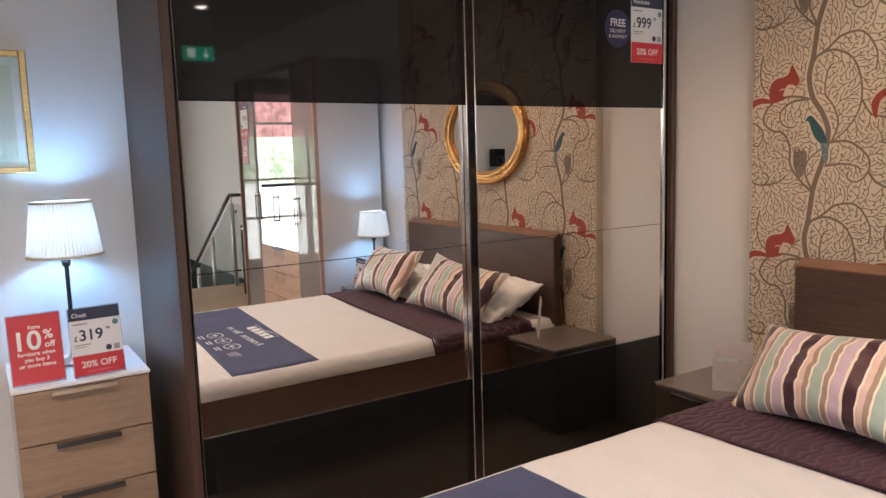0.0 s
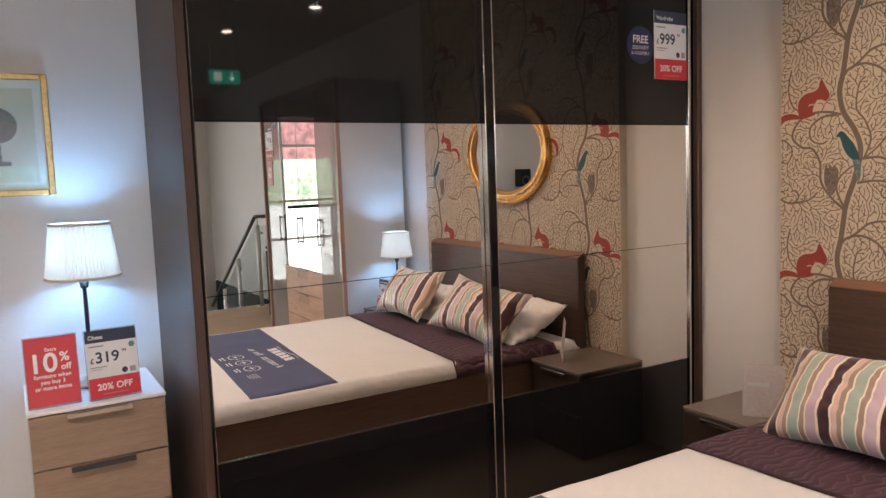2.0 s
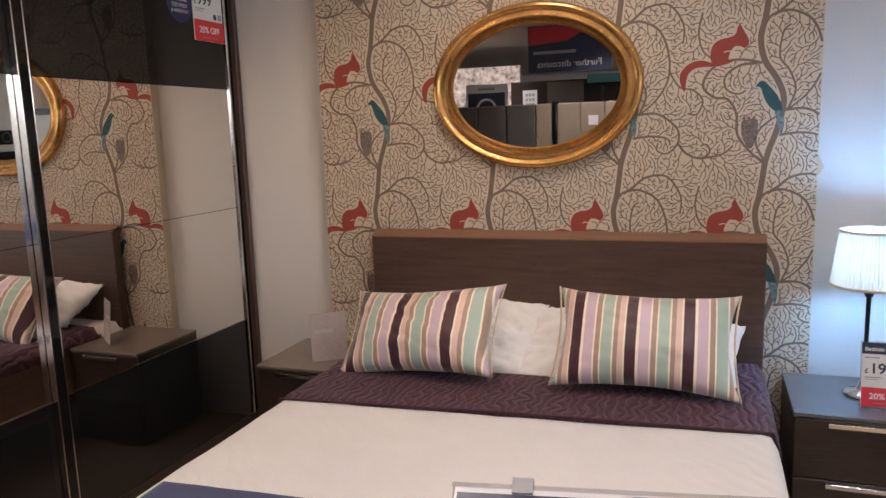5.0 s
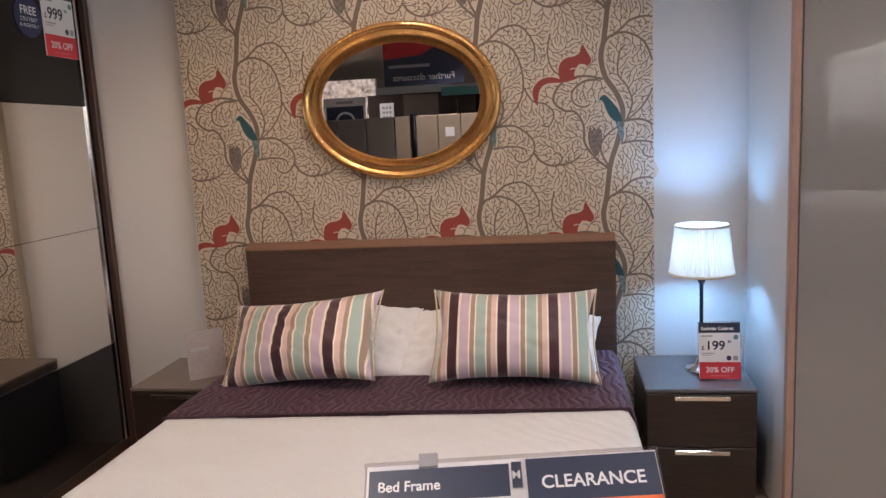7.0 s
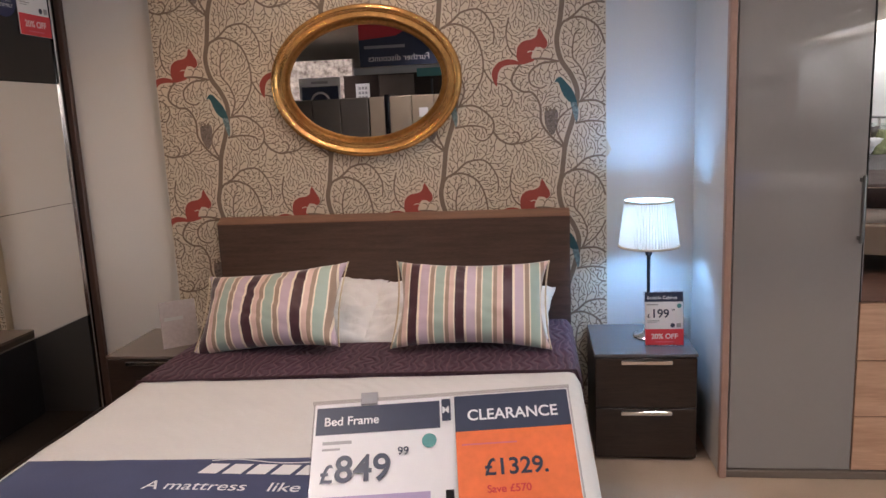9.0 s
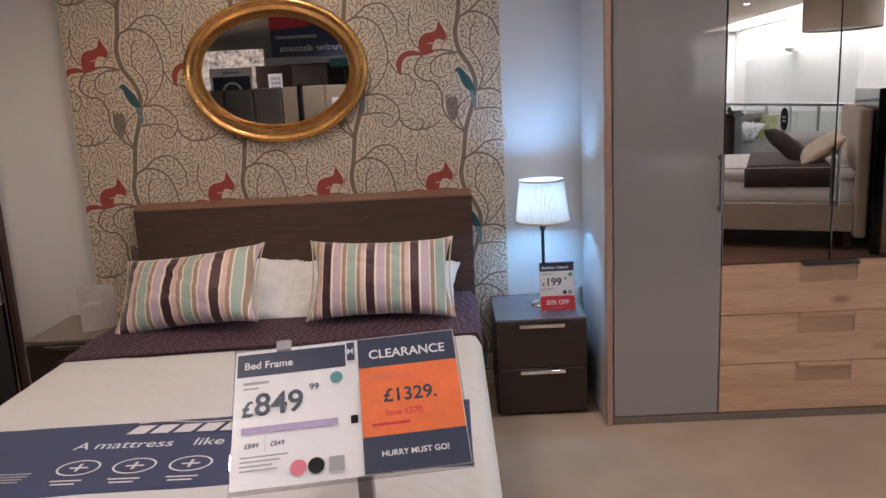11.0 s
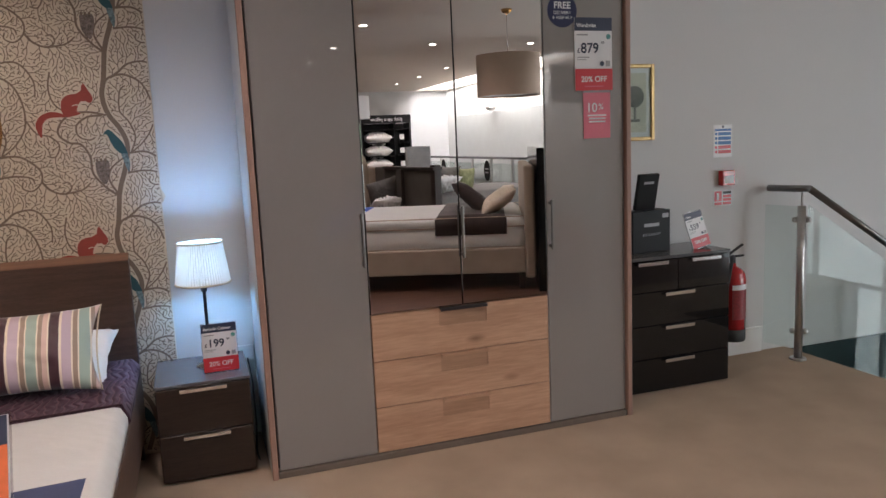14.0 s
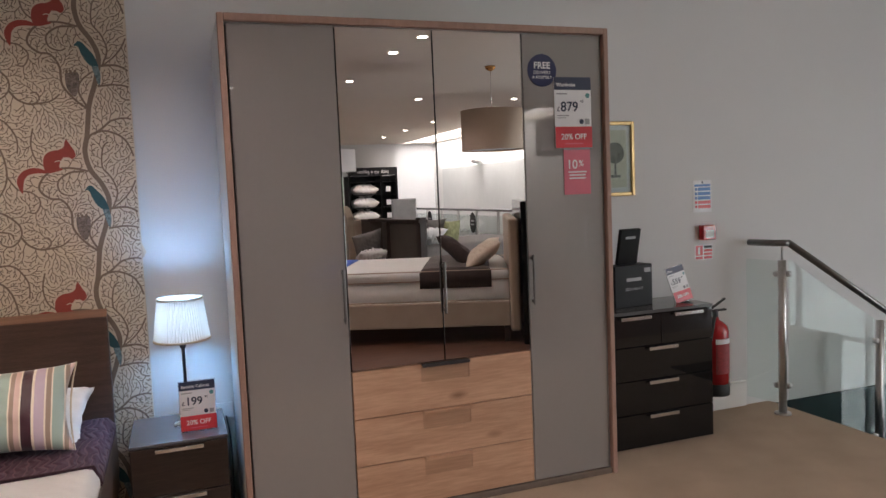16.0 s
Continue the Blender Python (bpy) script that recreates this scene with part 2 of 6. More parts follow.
TAUPE = material("taupe_upholstery", (0.42, 0.34, 0.27), 0.9, vary=0.08, scale=6, fine=300, bump=0.3, sheen=0.2)
BROWNCLOTH = material("dark_brown_throw", (0.052, 0.036, 0.033), 0.9, vary=0.2, scale=8, fine=120, bump=0.5, sheen=0.2)
GREYCLOTH = material("grey_cushion_cloth", (0.20, 0.19, 0.18), 0.9, vary=0.15, scale=8, fine=200, bump=0.3)
GREENCLOTH = material("green_leaf_cushion", (0.36, 0.38, 0.20), 0.9, vary=0.35, scale=18, fine=90, bump=0.3)
SHADE_TAUPE = material("taupe_lampshade", (0.50, 0.39, 0.31), 0.85, vary=0.05, fine=250, bump=0.15)
BOARD = material("grey_headboard_cloth", (0.10, 0.088, 0.075), 0.9, vary=0.08, fine=200, bump=0.2)
BEIGEBOARD = material("beige_headboard_cloth", (0.31, 0.25, 0.185), 0.9, vary=0.06, fine=200, bump=0.2)
COLLAGE = material("blossom_wallpaper", (0.86, 0.80, 0.72), 0.8, scale=6, fine=16, bump=0, second=(0.09, 0.06, 0.05))
DOWNLIGHT = glowing("downlight_lens", (1.0, 0.93, 0.82), 45)
SIGNGREEN = glowing("exit_sign_face", (0.0, 0.40, 0.25), 4.0)
# street surfaces glow in place of daylight and help light the stairwell
FOLIAGE = glowing("street_foliage", (0.55, 0.74, 0.50), 2.4, 0.5, 2.2)
FACADE = glowing("street_red_facade", (0.56, 0.27, 0.27), 1.6, 0.4, 1.6)
PALE = glowing("street_pale", (0.78, 0.83, 0.88), 4.2, 0.25, 1.5)
SIGNWHITE = glowing("exit_symbol_white", (0.85, 1.0, 0.92), 4.0)


def shade_material():
    """Pleated white fabric that lets the bulb's light through."""
    m = bpy.data.materials.new("pleated_lampshade")
    m.use_nodes = True
    nt = m.node_tree
    out = nt.nodes["Material Output"]
    tr, df, mix = (nt.nodes.new("ShaderNode" + k) for k in ("BsdfTranslucent", "BsdfDiffuse", "MixShader"))
    tr.inputs[0].default_value = (0.80, 0.60, 0.46, 1)
    df.inputs[0].default_value = (0.72, 0.72, 0.70, 1)
    mix.inputs[0].default_value = 0.885
    nt.links.new(tr.outputs[0], mix.inputs[1])
    nt.links.new(df.outputs[0], mix.inputs[2])
    nt.links.new(mix.outputs[0], out.inputs[0])
    return m


SHADE = shade_material()

# ---- mesh helpers ----


def thing(name, label, category, at=(0, 0, 0), group="", kind="", m=None):
    ob = new(name)
    ob.empty_display_size = 0.1
    ob.matrix_world = m if m is not None else Matrix.Translation(at)
    return tagged(ob, label, category, group, kind)


def part(name, bm, mat, parent=None, label="", local=False):
    """Links a bmesh as one mesh under its thing. World coordinates, or the thing's own with local."""
    me = bpy.data.meshes.new(name)
    bmesh.ops.recalc_face_normals(bm, faces=bm.faces[:])
    bm.to_mesh(me)
    bm.free()
    me.materials.append(mat)
    ob = new(name, me)
    if parent is not None:
        ob.parent = parent
        if parent.type == "EMPTY" and not local:
            ob.matrix_parent_inverse = parent.matrix_basis.inverted()
    if label:
        tagged(ob, label)
    return ob


def add_box(bm, x0, x1, y0, y1, z0, z1, bevel=0.0, seg=1, m=None):
    vs = bmesh.ops.create_cube(bm, size=1.0)["verts"]
    for v in vs:
        v.co = Vector(((x0 + x1) / 2 + v.co.x * (x1 - x0), (y0 + y1) / 2 + v.co.y * (y1 - y0), (z0 + z1) / 2 + v.co.z * (z1 - z0)))
    made = vs
    if bevel:
        edges = list({e for v in vs for e in v.link_edges})
        res = bmesh.ops.bevel(bm, geom=edges, offset=bevel, segments=seg, affect="EDGES", profile=0.5)
        made = list({v for f in res["faces"] for v in f.verts} | {v for v in vs if v.is_valid})
    if m is not None:
        for v in made:
            v.co = m @ v.co
    return bm


def block(x0, x1, y0, y1, z0, z1, bevel=0.0, seg=1, m=None):
    return add_box(bmesh.new(), x0, x1, y0, y1, z0, z1, bevel, seg, m)


def lathe(profile, steps=32, at=(0, 0, 0), sx=1.0, sy=1.0, ripple=0.0, pleats=0, m=None):
    """A turned shape about z; profile: (radius, height). ripple: pleats pressed into it."""
    bm = bmesh.new()
    rings = []
    for r, h in profile:
        ring = []
        for i in range(steps):
            a = 2 * math.pi * i / steps
            rr = r * (1 + (ripple if pleats and (i % 2) else 0))
            co = Vector((rr * math.cos(a) * sx, rr * math.sin(a) * sy, h))
            co = (m @ co) if m is not None else co + Vector(at)
            ring.append(bm.verts.new(co))
        rings.append(ring)
    for a, b in zip(rings, rings[1:]):
        for i in range(steps):
            j = (i + 1) % steps
            bm.faces.new((a[i], a[j], b[j], b[i]))
    return bm


def capped(bm):
    """Close the open ends of a turned shape."""
    edges = [e for e in bm.edges if e.is_boundary]
    bmesh.ops.holes_fill(bm, edges=edges, sides=0)
    return bm


def smooth(ob):
    for p in ob.data.polygons:
        p.use_smooth = True
    return ob


def tube(points, radius, steps=10):
    """A round bar along points."""
    bm = bmesh.new()
    rings = []
    pts = [Vector(p) for p in points]
    for i, p in enumerate(pts):
        d = (pts[min(i + 1, len(pts) - 1)] - pts[max(i - 1, 0)]).normalized()
        side = d.cross(Vector((0, 0, 1)))
        side = side.normalized() if side.length > 0.01 else Vector((1, 0, 0))
        up = side.cross(d)
        rings.append([bm.verts.new(p + radius * (math.cos(2 * math.pi * k / steps) * side + math.sin(2 * math.pi * k / steps) * up)) for k in range(steps)])
    for a, b in zip(rings, rings[1:]):
        for k in range(steps):
            bm.faces.new((a[k], a[(k + 1) % steps], b[(k + 1) % steps], b[k]))
    bm.faces.new(rings[0])
    bm.faces.new(rings[-1])
    return bm


def letters(text, size, x, y, z, m, align="LEFT", squeeze=1.0, bold=0.0):
    """Lettering as a mesh, laid in the plane of m."""
    cu = bpy.data.curves.new("lettering", "FONT")
    cu.body, cu.size, cu.align_x, cu.offset = text, size, align, bold
    ob = bpy.data.objects.new("lettering", cu)
    scene.collection.objects.link(ob)
    me = bpy.data.meshes.new_from_object(ob.evaluated_get(bpy.context.evaluated_depsgraph_get()))
    bpy.data.objects.remove(ob)
    bm = bmesh.new()
    bm.from_mesh(me)
    bpy.data.meshes.remove(me)
    for v in bm.verts:
        v.co = m @ Vector((x + v.co.x * squeeze, y + v.co.y, z))
    return bm


def flat(x0, x1, y0, y1, z, m, bm=None):
    bm = bm or bmesh.new()
    bm.faces.new([bm.verts.new(m @ Vector(c)) for c in ((x0, y0, z), (x1, y0, z), (x1, y1, z), (x0, y1, z))])
    return bm


def round_flat(r, x, y, z, m, steps=28):
    bm = bmesh.new()
    bm.faces.new([bm.verts.new(m @ Vector((x + r * math.cos(2 * math.pi * i / steps), y + r * math.sin(2 * math.pi * i / steps), z))) for i in range(steps)])
    return bm


def facing_south(x, y, z, lean=0.0, turn=0.0):
    """A plane that is read from the south: x to the right, y up, z out of it."""
    return pose(x, y, z, 90 - lean, 0, turn)


def facing_east(x, y, z, lean=0.0, turn=0.0):
    return Matrix.Translation((x, y, z)) @ pose(0, 0, 0, 0, 0, 90 + turn) @ pose(0, 0, 0, 90 - lean)


# ---- the structure ----
W0, W1, N, S = -1.37, 8.5, 0.05, -16.0
W2, WY = -4.5, -4.3


def structure(name, bm, mat, label, category):
    return tagged(part(name, bm, mat), label, category, kind="structure")


structure("wall_north", block(W0 - 0.15, 5.30, N, N + 0.15, 0, CEIL), PAINT, "pale painted plaster wall behind the bed", "wall")
bm = block(5.30, W1 + 0.15, N, N + 0.15, -0.02, CEIL)
structure("wall_north_stair", bm, PAINT, "pale painted plaster wall over the stairwell", "wall")
structure("wall_west", block(W0 - 0.15, W0, WY, N, 0, CEIL), PAINT, "pale painted plaster wall behind the chest", "wall")
structure("wall_west_return", block(W2, W0 - 0.15, WY, WY + 0.15, 0, CEIL), PAINT, "pale painted wall return of the showroom", "wall")
structure("wall_west_far", block(W2 - 0.15, W2, S, WY + 0.15, 0, CEIL), PAINT, "pale painted far side wall of the showroom", "wall")
bm = block(W2 - 0.15, W1 + 0.15, S - 0.15, S, -3.0, CEIL)
structure("wall_south", bm, GREYPAINT, "grey painted far wall of the showroom", "wall")
bm = bmesh.new()
WINS = ((-1.6, -5.1),)
edge = N
for a, b in WINS:
    add_box(bm, W1, W1 + 0.15, a, edge, -3.0, CEIL)
    add_box(bm, W1, W1 + 0.15, b, a, -3.0, -1.6)
    add_box(bm, W1, W1 + 0.15, b, a, 2.55, CEIL)
    edge = b
add_box(bm, W1, W1 + 0.15, S, edge, -3.0, CEIL)
structure("wall_east", bm, WHITE, "white painted wall with large windows beyond the stairwell", "wall")
bm = block(W2 - 0.15, 7.6, S - 0.15, N + 0.15, CEIL, CEIL + 0.1)
for x0, x1, y0, y1 in ((7.6, 8.46, -8.2, N + 0.15), (7.6, 8.46, S - 0.15, -15.8), (8.46, W1 + 0.15, S - 0.15, N + 0.15)):
    add_box(bm, x0, x1, y0, y1, CEIL, CEIL + 0.1)
structure("ceiling", bm, CEILING, "white painted showroom ceiling with recessed downlights", "ceiling")
# shaft above the ceiling, added only to house the fill lamp
bm = block(7.5, 7.599, -8.2, -15.8, CEIL + 0.101, CEIL + 1.3)
add_box(bm, 8.461, 8.55, -8.2, -15.8, CEIL + 0.101, CEIL + 1.3)
add_box(bm, 7.5, 8.55, -8.199, -8.1, CEIL + 0.101, CEIL + 1.3)
add_box(bm, 7.5, 8.55, -15.9, -15.801, CEIL + 0.101, CEIL + 1.3)
add_box(bm, 7.5, 8.55, -15.9, -8.1, CEIL + 1.301, CEIL + 1.4)
structure("wall_rooflight", bm, WHITE, "added white shaft around the fill lamp over the gallery edge", "wall")
STX, STS = 5.5, -1.75
structure("floor", block(W0, STX, -2.85, N, -0.15, 0), CARPET, "beige woven carpet on the display floor", "floor")
structure("floor_landing", block(STX, 7.55, -2.85, STS, -0.15, 0), CARPET, "beige carpet beside the stairwell", "floor")
structure("floor_aisle", block(W2, 7.55, S, -2.85, -0.15, -0.006), WOODFLOOR, "dark brown wood floor of the showroom aisle", "floor")
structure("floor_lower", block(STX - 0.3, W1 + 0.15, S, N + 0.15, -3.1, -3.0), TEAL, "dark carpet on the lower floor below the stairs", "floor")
structure("wall_stairwell_west", block(STX - 0.1, STX, STS, N, -3.0, -0.151), GREYPAINT, "painted side of the stairwell", "wall")
# below floor level the wall has the same dark teal as the steps
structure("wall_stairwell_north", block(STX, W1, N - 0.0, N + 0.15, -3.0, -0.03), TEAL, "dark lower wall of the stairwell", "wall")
structure("wall_stairwell_south", block(STX - 0.1, 7.55, STS - 0.1, STS, -3.0, -0.151), GREYPAINT, "painted side wall under the stairs", "wall")
bm = block(4.78, 5.30, N - 0.015, N, 0, 0.16)
add_box(bm, 4.78, 5.30, N - 0.018, N, 0.15, 0.165, 0.004)
structure("baseboard", bm, WHITE, "white painted skirting board", "baseboard")

# stairs down to the south
stairs = thing("staircase", "dark carpeted staircase going down beside a glass balustrade", "stairs", (6.9, -1.0, -3), kind="structure")
for i in range(11):
    part("step", block(STX + 0.27 * i, STX + 0.27 * (i + 1), STS, -0.27, -3.0, -0.18 * (i + 1)), TEAL, stairs)

# ---- the sliding-door wardrobe ----
robe = thing("sliding_wardrobe", "dark walnut sliding-door wardrobe with black glass and mirror bands", "wardrobe", (-1.0, -1.1, 0))
RY0, RY1, RT = -2.29, 0.04, 2.235
part("side_panel", block(-1.36, -0.69, RY0, RY0 + 0.03, 0, RT, 0.003), WALNUT_Z, robe)
part("side_panel", block(-1.36, -0.69, RY1 - 0.03, RY1, 0, RT, 0.003), WALNUT_Z, robe)
part("top_panel", block(-1.36, -0.69, RY0 + 0.03, RY1 - 0.03, RT - 0.03, RT, 0.003), WALNUT_Y, robe)
part("back_panel", block(-1.36, -1.34, RY0 + 0.03, RY1 - 0.03, 0.0, RT - 0.03), DARKWOOD, robe)
part("plinth", block(-1.3, -0.72, RY0 + 0.03, RY1 - 0.03, 0, 0.05), DARKWOOD, robe)
for y0, y1, xf, tag in ((RY0 + 0.02, -1.135, -0.706, "overlapping"), (-1.165, 0.012, -0.722, "rear-running")):
    door = part("sliding_door", block(xf - 0.02, xf - 0.005, y0 + 0.008, y1 - 0.008, 0.05, RT - 0.03), BLACK, robe)
    sag = Matrix.Translation((xf, (y0 + y1) / 2, 0)) @ pose(0, 0, 0, 0, 0, 0.38 if tag == "overlapping" else 0.0) @ Matrix.Translation((-xf, -(y0 + y1) / 2, 0))
    for z0, z1, mat, nm in ((0.052, 0.53, BLACKGLASS, "lower_glass"), (0.535, 1.078, MIRROR_B, "lower_mirror"), (1.0805, 1.628, MIRROR_B, "upper_mirror"), (1.633, RT - 0.032, BLACKGLASS, "upper_glass")):
        part(nm, block(xf - 0.005, xf, y0 + 0.022, y1 - 0.022, z0, z1, m=sag), mat, door)
    part("trim_strip", block(xf - 0.004, xf + 0.0015, y0 + 0.02, y1 - 0.02, 0.530, 0.535, m=sag), CHROME, door)
    for y in (y0, y1 - 0.022):
        wide = 0.018 if (tag == "overlapping" and y > y0) else 0.0
        part("door_edge", block(xf - 0.02, xf + 0.006 + wide, y - wide, y + 0.022, 0.05, RT - 0.03, 0.004, 2), BLACK, door, "black grip profile")
    for y in ((y0 + 0.018,) if tag == "rear-running" else (y1 - 0.0445, y1 - 0.003, y0 + 0.018)):
        part("chrome_lip", block(xf - 0.001, xf + (0.0255 if y > y0 + 0.1 and tag == "overlapping" else 0.009), y, y + 0.0045, 0.05, RT - 0.03, 0.002), CHROME, door, "polished chrome lip")
    if tag == "rear-running":
        part("chrome_lip", block(xf - 0.001, xf + 0.010, y1 - 0.038, y1 - 0.022, 0.05, RT - 0.03, 0.003), CHROME, door, "polished chrome lip")

# ---- the hinged wardrobe ----
hr = thing("hinged_wardrobe", "four-door wardrobe with grey glass, mirrors and oak drawers", "wardrobe", (3.03, -0.25, 0))
GX0, GX1, GT, GF = 2.128, 3.935, 2.205, -0.54
part("side_panel", block(GX0, GX0 + 0.02, GF + 0.012, 0.0, 0, GT, 0.002), SIDEGREY, hr, "grey side panel")
part("side_panel", block(GX1 - 0.02, GX1, GF + 0.012, 0.0, 0, GT, 0.002), SIDEGREY, hr, "grey side panel")
part("top_panel", block(GX0 + 0.02, GX1 - 0.02, GF + 0.012, 0.0, GT - 0.03, GT), SIDEGREY, hr)
part("back_panel", block(GX0 + 0.02, GX1 - 0.02, -0.01, 0.0, 0.0, GT - 0.03), SIDEGREY, hr)
part("carcass", block(GX0 + 0.022, GX1 - 0.022, GF + 0.04, GF + 0.05, 0.03, GT - 0.032), GAP, hr)
part("frame_edge", block(GX0 - 0.004, GX0 + 0.022, GF - 0.02, GF + 0.012, 0, GT + 0.004, 0.003), OAK_Z, hr, "oak edge strip")
part("frame_edge", block(GX1 - 0.022, GX1 + 0.004, GF - 0.02, GF + 0.012, 0, GT + 0.004, 0.003), OAK_Z, hr, "oak edge strip")
part("frame_edge", block(GX0 + 0.022, GX1 - 0.022, GF - 0.02, GF + 0.012, GT - 0.026, GT + 0.004, 0.003), OAK_Z, hr, "oak edge strip")
part("plinth", block(GX0 + 0.022, GX1 - 0.022, GF - 0.012, GF + 0.012, 0, 0.03, 0.003), TAUPETOP, hr)
DX = [2.156, 2.601, 3.041, 3.481, 3.907]
DT = GT - 0.032
for i in range(4):
    glass = i in (0, 3)
    door = part("door", block(DX[i] + 0.003, DX[i + 1] - 0.003, GF + 0.006, GF + 0.024, 0.034 if glass else 0.682, DT), GAP if not glass else SIDEGREY, hr)
    part("glass_front" if glass else "mirror_front", block(DX[i] + 0.003, DX[i + 1] - 0.003, GF, GF + 0.0055, 0.034 if glass else 0.682, DT, 0.0008), GREYGLASS if glass else MIRROR, door)
    hx = (DX[1] - 0.018, None, DX[2] + 0.006, DX[3] + 0.018)[i]
    if hx:
        hb = block(hx - 0.006, hx + 0.006, GF - 0.03, GF - 0.02, 0.90, 1.14, 0.003, 2)
        add_box(hb, hx - 0.005, hx + 0.005, GF - 0.022, GF, 0.91, 0.925)
        add_box(hb, hx - 0.005, hx + 0.005, GF - 0.022, GF, 1.115, 1.13)
        part("handle", hb, RAILSTEEL, door, "dark chrome bar handle")
for z0, z1 in ((0.034, 0.243), (0.247, 0.459), (0.463, 0.676)):
    x0, x1 = DX[1] + 0.003, DX[3] - 0.003
    front = bmesh.new()
    outline = [(x0, z0), (x1, z0), (x1, z1), (3.158, z1), (3.158, z1 - 0.085), (2.922, z1 - 0.085), (2.922, z1), (x0, z1)]
    rings = [[front.verts.new((x, y, z)) for x, z in outline] for y in (GF, GF + 0.02)]
    front.faces.new(rings[0])
    front.faces.new(rings[1][::-1])
    for k in range(8):
        front.faces.new((rings[0][k], rings[1][k], rings[1][(k + 1) % 8], rings[0][(k + 1) % 8]))
    dr = part("drawer", front, OAK, hr, "knotty oak drawer front with a milled grip pocket")
    # back of the pocket, in a darker oak tone than the front
    part("grip_inlay", block(2.9225, 3.1575, GF + 0.0025, GF + 0.018, z1 - 0.0845, z1 - 0.0005), OAK_DARK, dr, "darker oak back of the grip pocket")
    hb = block(2.925, 3.155, GF - 0.022, GF + 0.002, z1 - 0.006, z1 + 0.0015, 0.002)
    add_box(hb, 2.925, 3.155, GF - 0.024, GF - 0.02, z1 - 0.012, z1 + 0.0015)
    part("handle", hb, DARKSTEEL if z1 > 0.6 else OAK, dr, "slim handle strip")

# ---- the bed ----
bed = thing("double_bed", "walnut bed frame with a plain slab headboard", "bed", (0.8, -1.05, 0))
hb = block(0.0, 1.598, -0.075, -0.022, 0.22, 0.958, 0.004)
for v in hb.verts:
    if v.co.y > -0.04 and v.co.z > 0.9:
        v.co.z += 0.027
part("headboard", hb, WALNUT, bed)
# thin cap whose lighter tint stands in for light from above
cap = block(0.0, 1.598, -0.076, -0.022, 0.9585, 0.9615)
for v in cap.verts:
    if v.co.y > -0.04:
        v.co.z += 0.0265
part("top_edging", cap, WALNUT_LIT, bed, "walnut strip along the headboard top, tinted lighter as if downlit")
part("headboard_leg", block(0.02, 0.10, -0.07, -0.025, 0, 0.22), WALNUT_Z, bed)
part("headboard_leg", block(1.498, 1.578, -0.07, -0.025, 0, 0.22), WALNUT_Z, bed)
part("side_rail", block(0.0, 0.028, -2.09, -0.076, 0.17, 0.425, 0.003), WALNUT_Y, bed)
part("side_rail", block(1.572, 1.6, -2.09, -0.076, 0.17, 0.425, 0.003), WALNUT_Y, bed)
part("foot_rail", block(0.0, 1.6, -2.118, -2.0905, 0.17, 0.425, 0.003), WALNUT, bed)
for x in (0.03, 1.5):
    part("leg", block(x, x + 0.07, -2.085, -2.015, 0, 0.17, 0.004), WALNUT_Z, bed)
part("slatted_base", block(0.0285, 1.5715, -2.09, -0.077, 0.26, 0.30), OAK_Y, bed)


def soft_box(x0, x1, y0, y1, z0, z1, r, nx, ny, puff, seed, slant=0.0):
    """A padded slab with rounded rims and slight unevenness; closed underneath."""
    bm = bmesh.new()
    rows = []
    us = [-1 + 2 * i / nx for i in range(nx + 1)]
    vs = [-1 + 2 * j / ny for j in range(ny + 1)]
    for v in vs:
        row = []
        for u in us:
            x, y = x0 + (u + 1) / 2 * (x1 - x0), y0 + (v + 1) / 2 * (y1 - y0)
            y += slant * (u + 1) / 2 * (1 if v < 0 else 0) * min(1, -v * 1.0)
            d = min((x - x0), (x1 - x), (y - y0), (y1 - y))
            d = max(0.0, min(d, r))
            z = z1 - r + math.sqrt(max(0, r * r - (r - d) ** 2))
            z += puff * noise.noise(Vector((x * 3.1, y * 3.1, seed))) + 0.4 * puff * noise.noise(Vector((x * 11, y * 11, seed)))
            row.append(bm.verts.new((x, y, z)))
        rows.append(row)
    for a, b in zip(rows, rows[1:]):
        for i in range(nx):
            bm.faces.new((a[i], a[i + 1], b[i + 1], b[i]))
    rim = rows[0] + [r_[-1] for r_ in rows[1:]] + rows[-1][-2::-1] + [r_[0] for r_ in rows[-2:0:-1]]
    low = [bm.verts.new((v.co.x, v.co.y, z0)) for v in rim]
    for i in range(len(rim)):
        j = (i + 1) % len(rim)
        bm.faces.new((rim[i], rim[j], low[j], low[i]))
    bm.faces.new(low)
    return bm


QUILTED = material("quilted_mattress_top", (0.68, 0.68, 0.675), 0.92, vary=0.03, scale=4, fine=90, bump=0.35, sheen=0.2, stretch=(1, 2.2, 1))
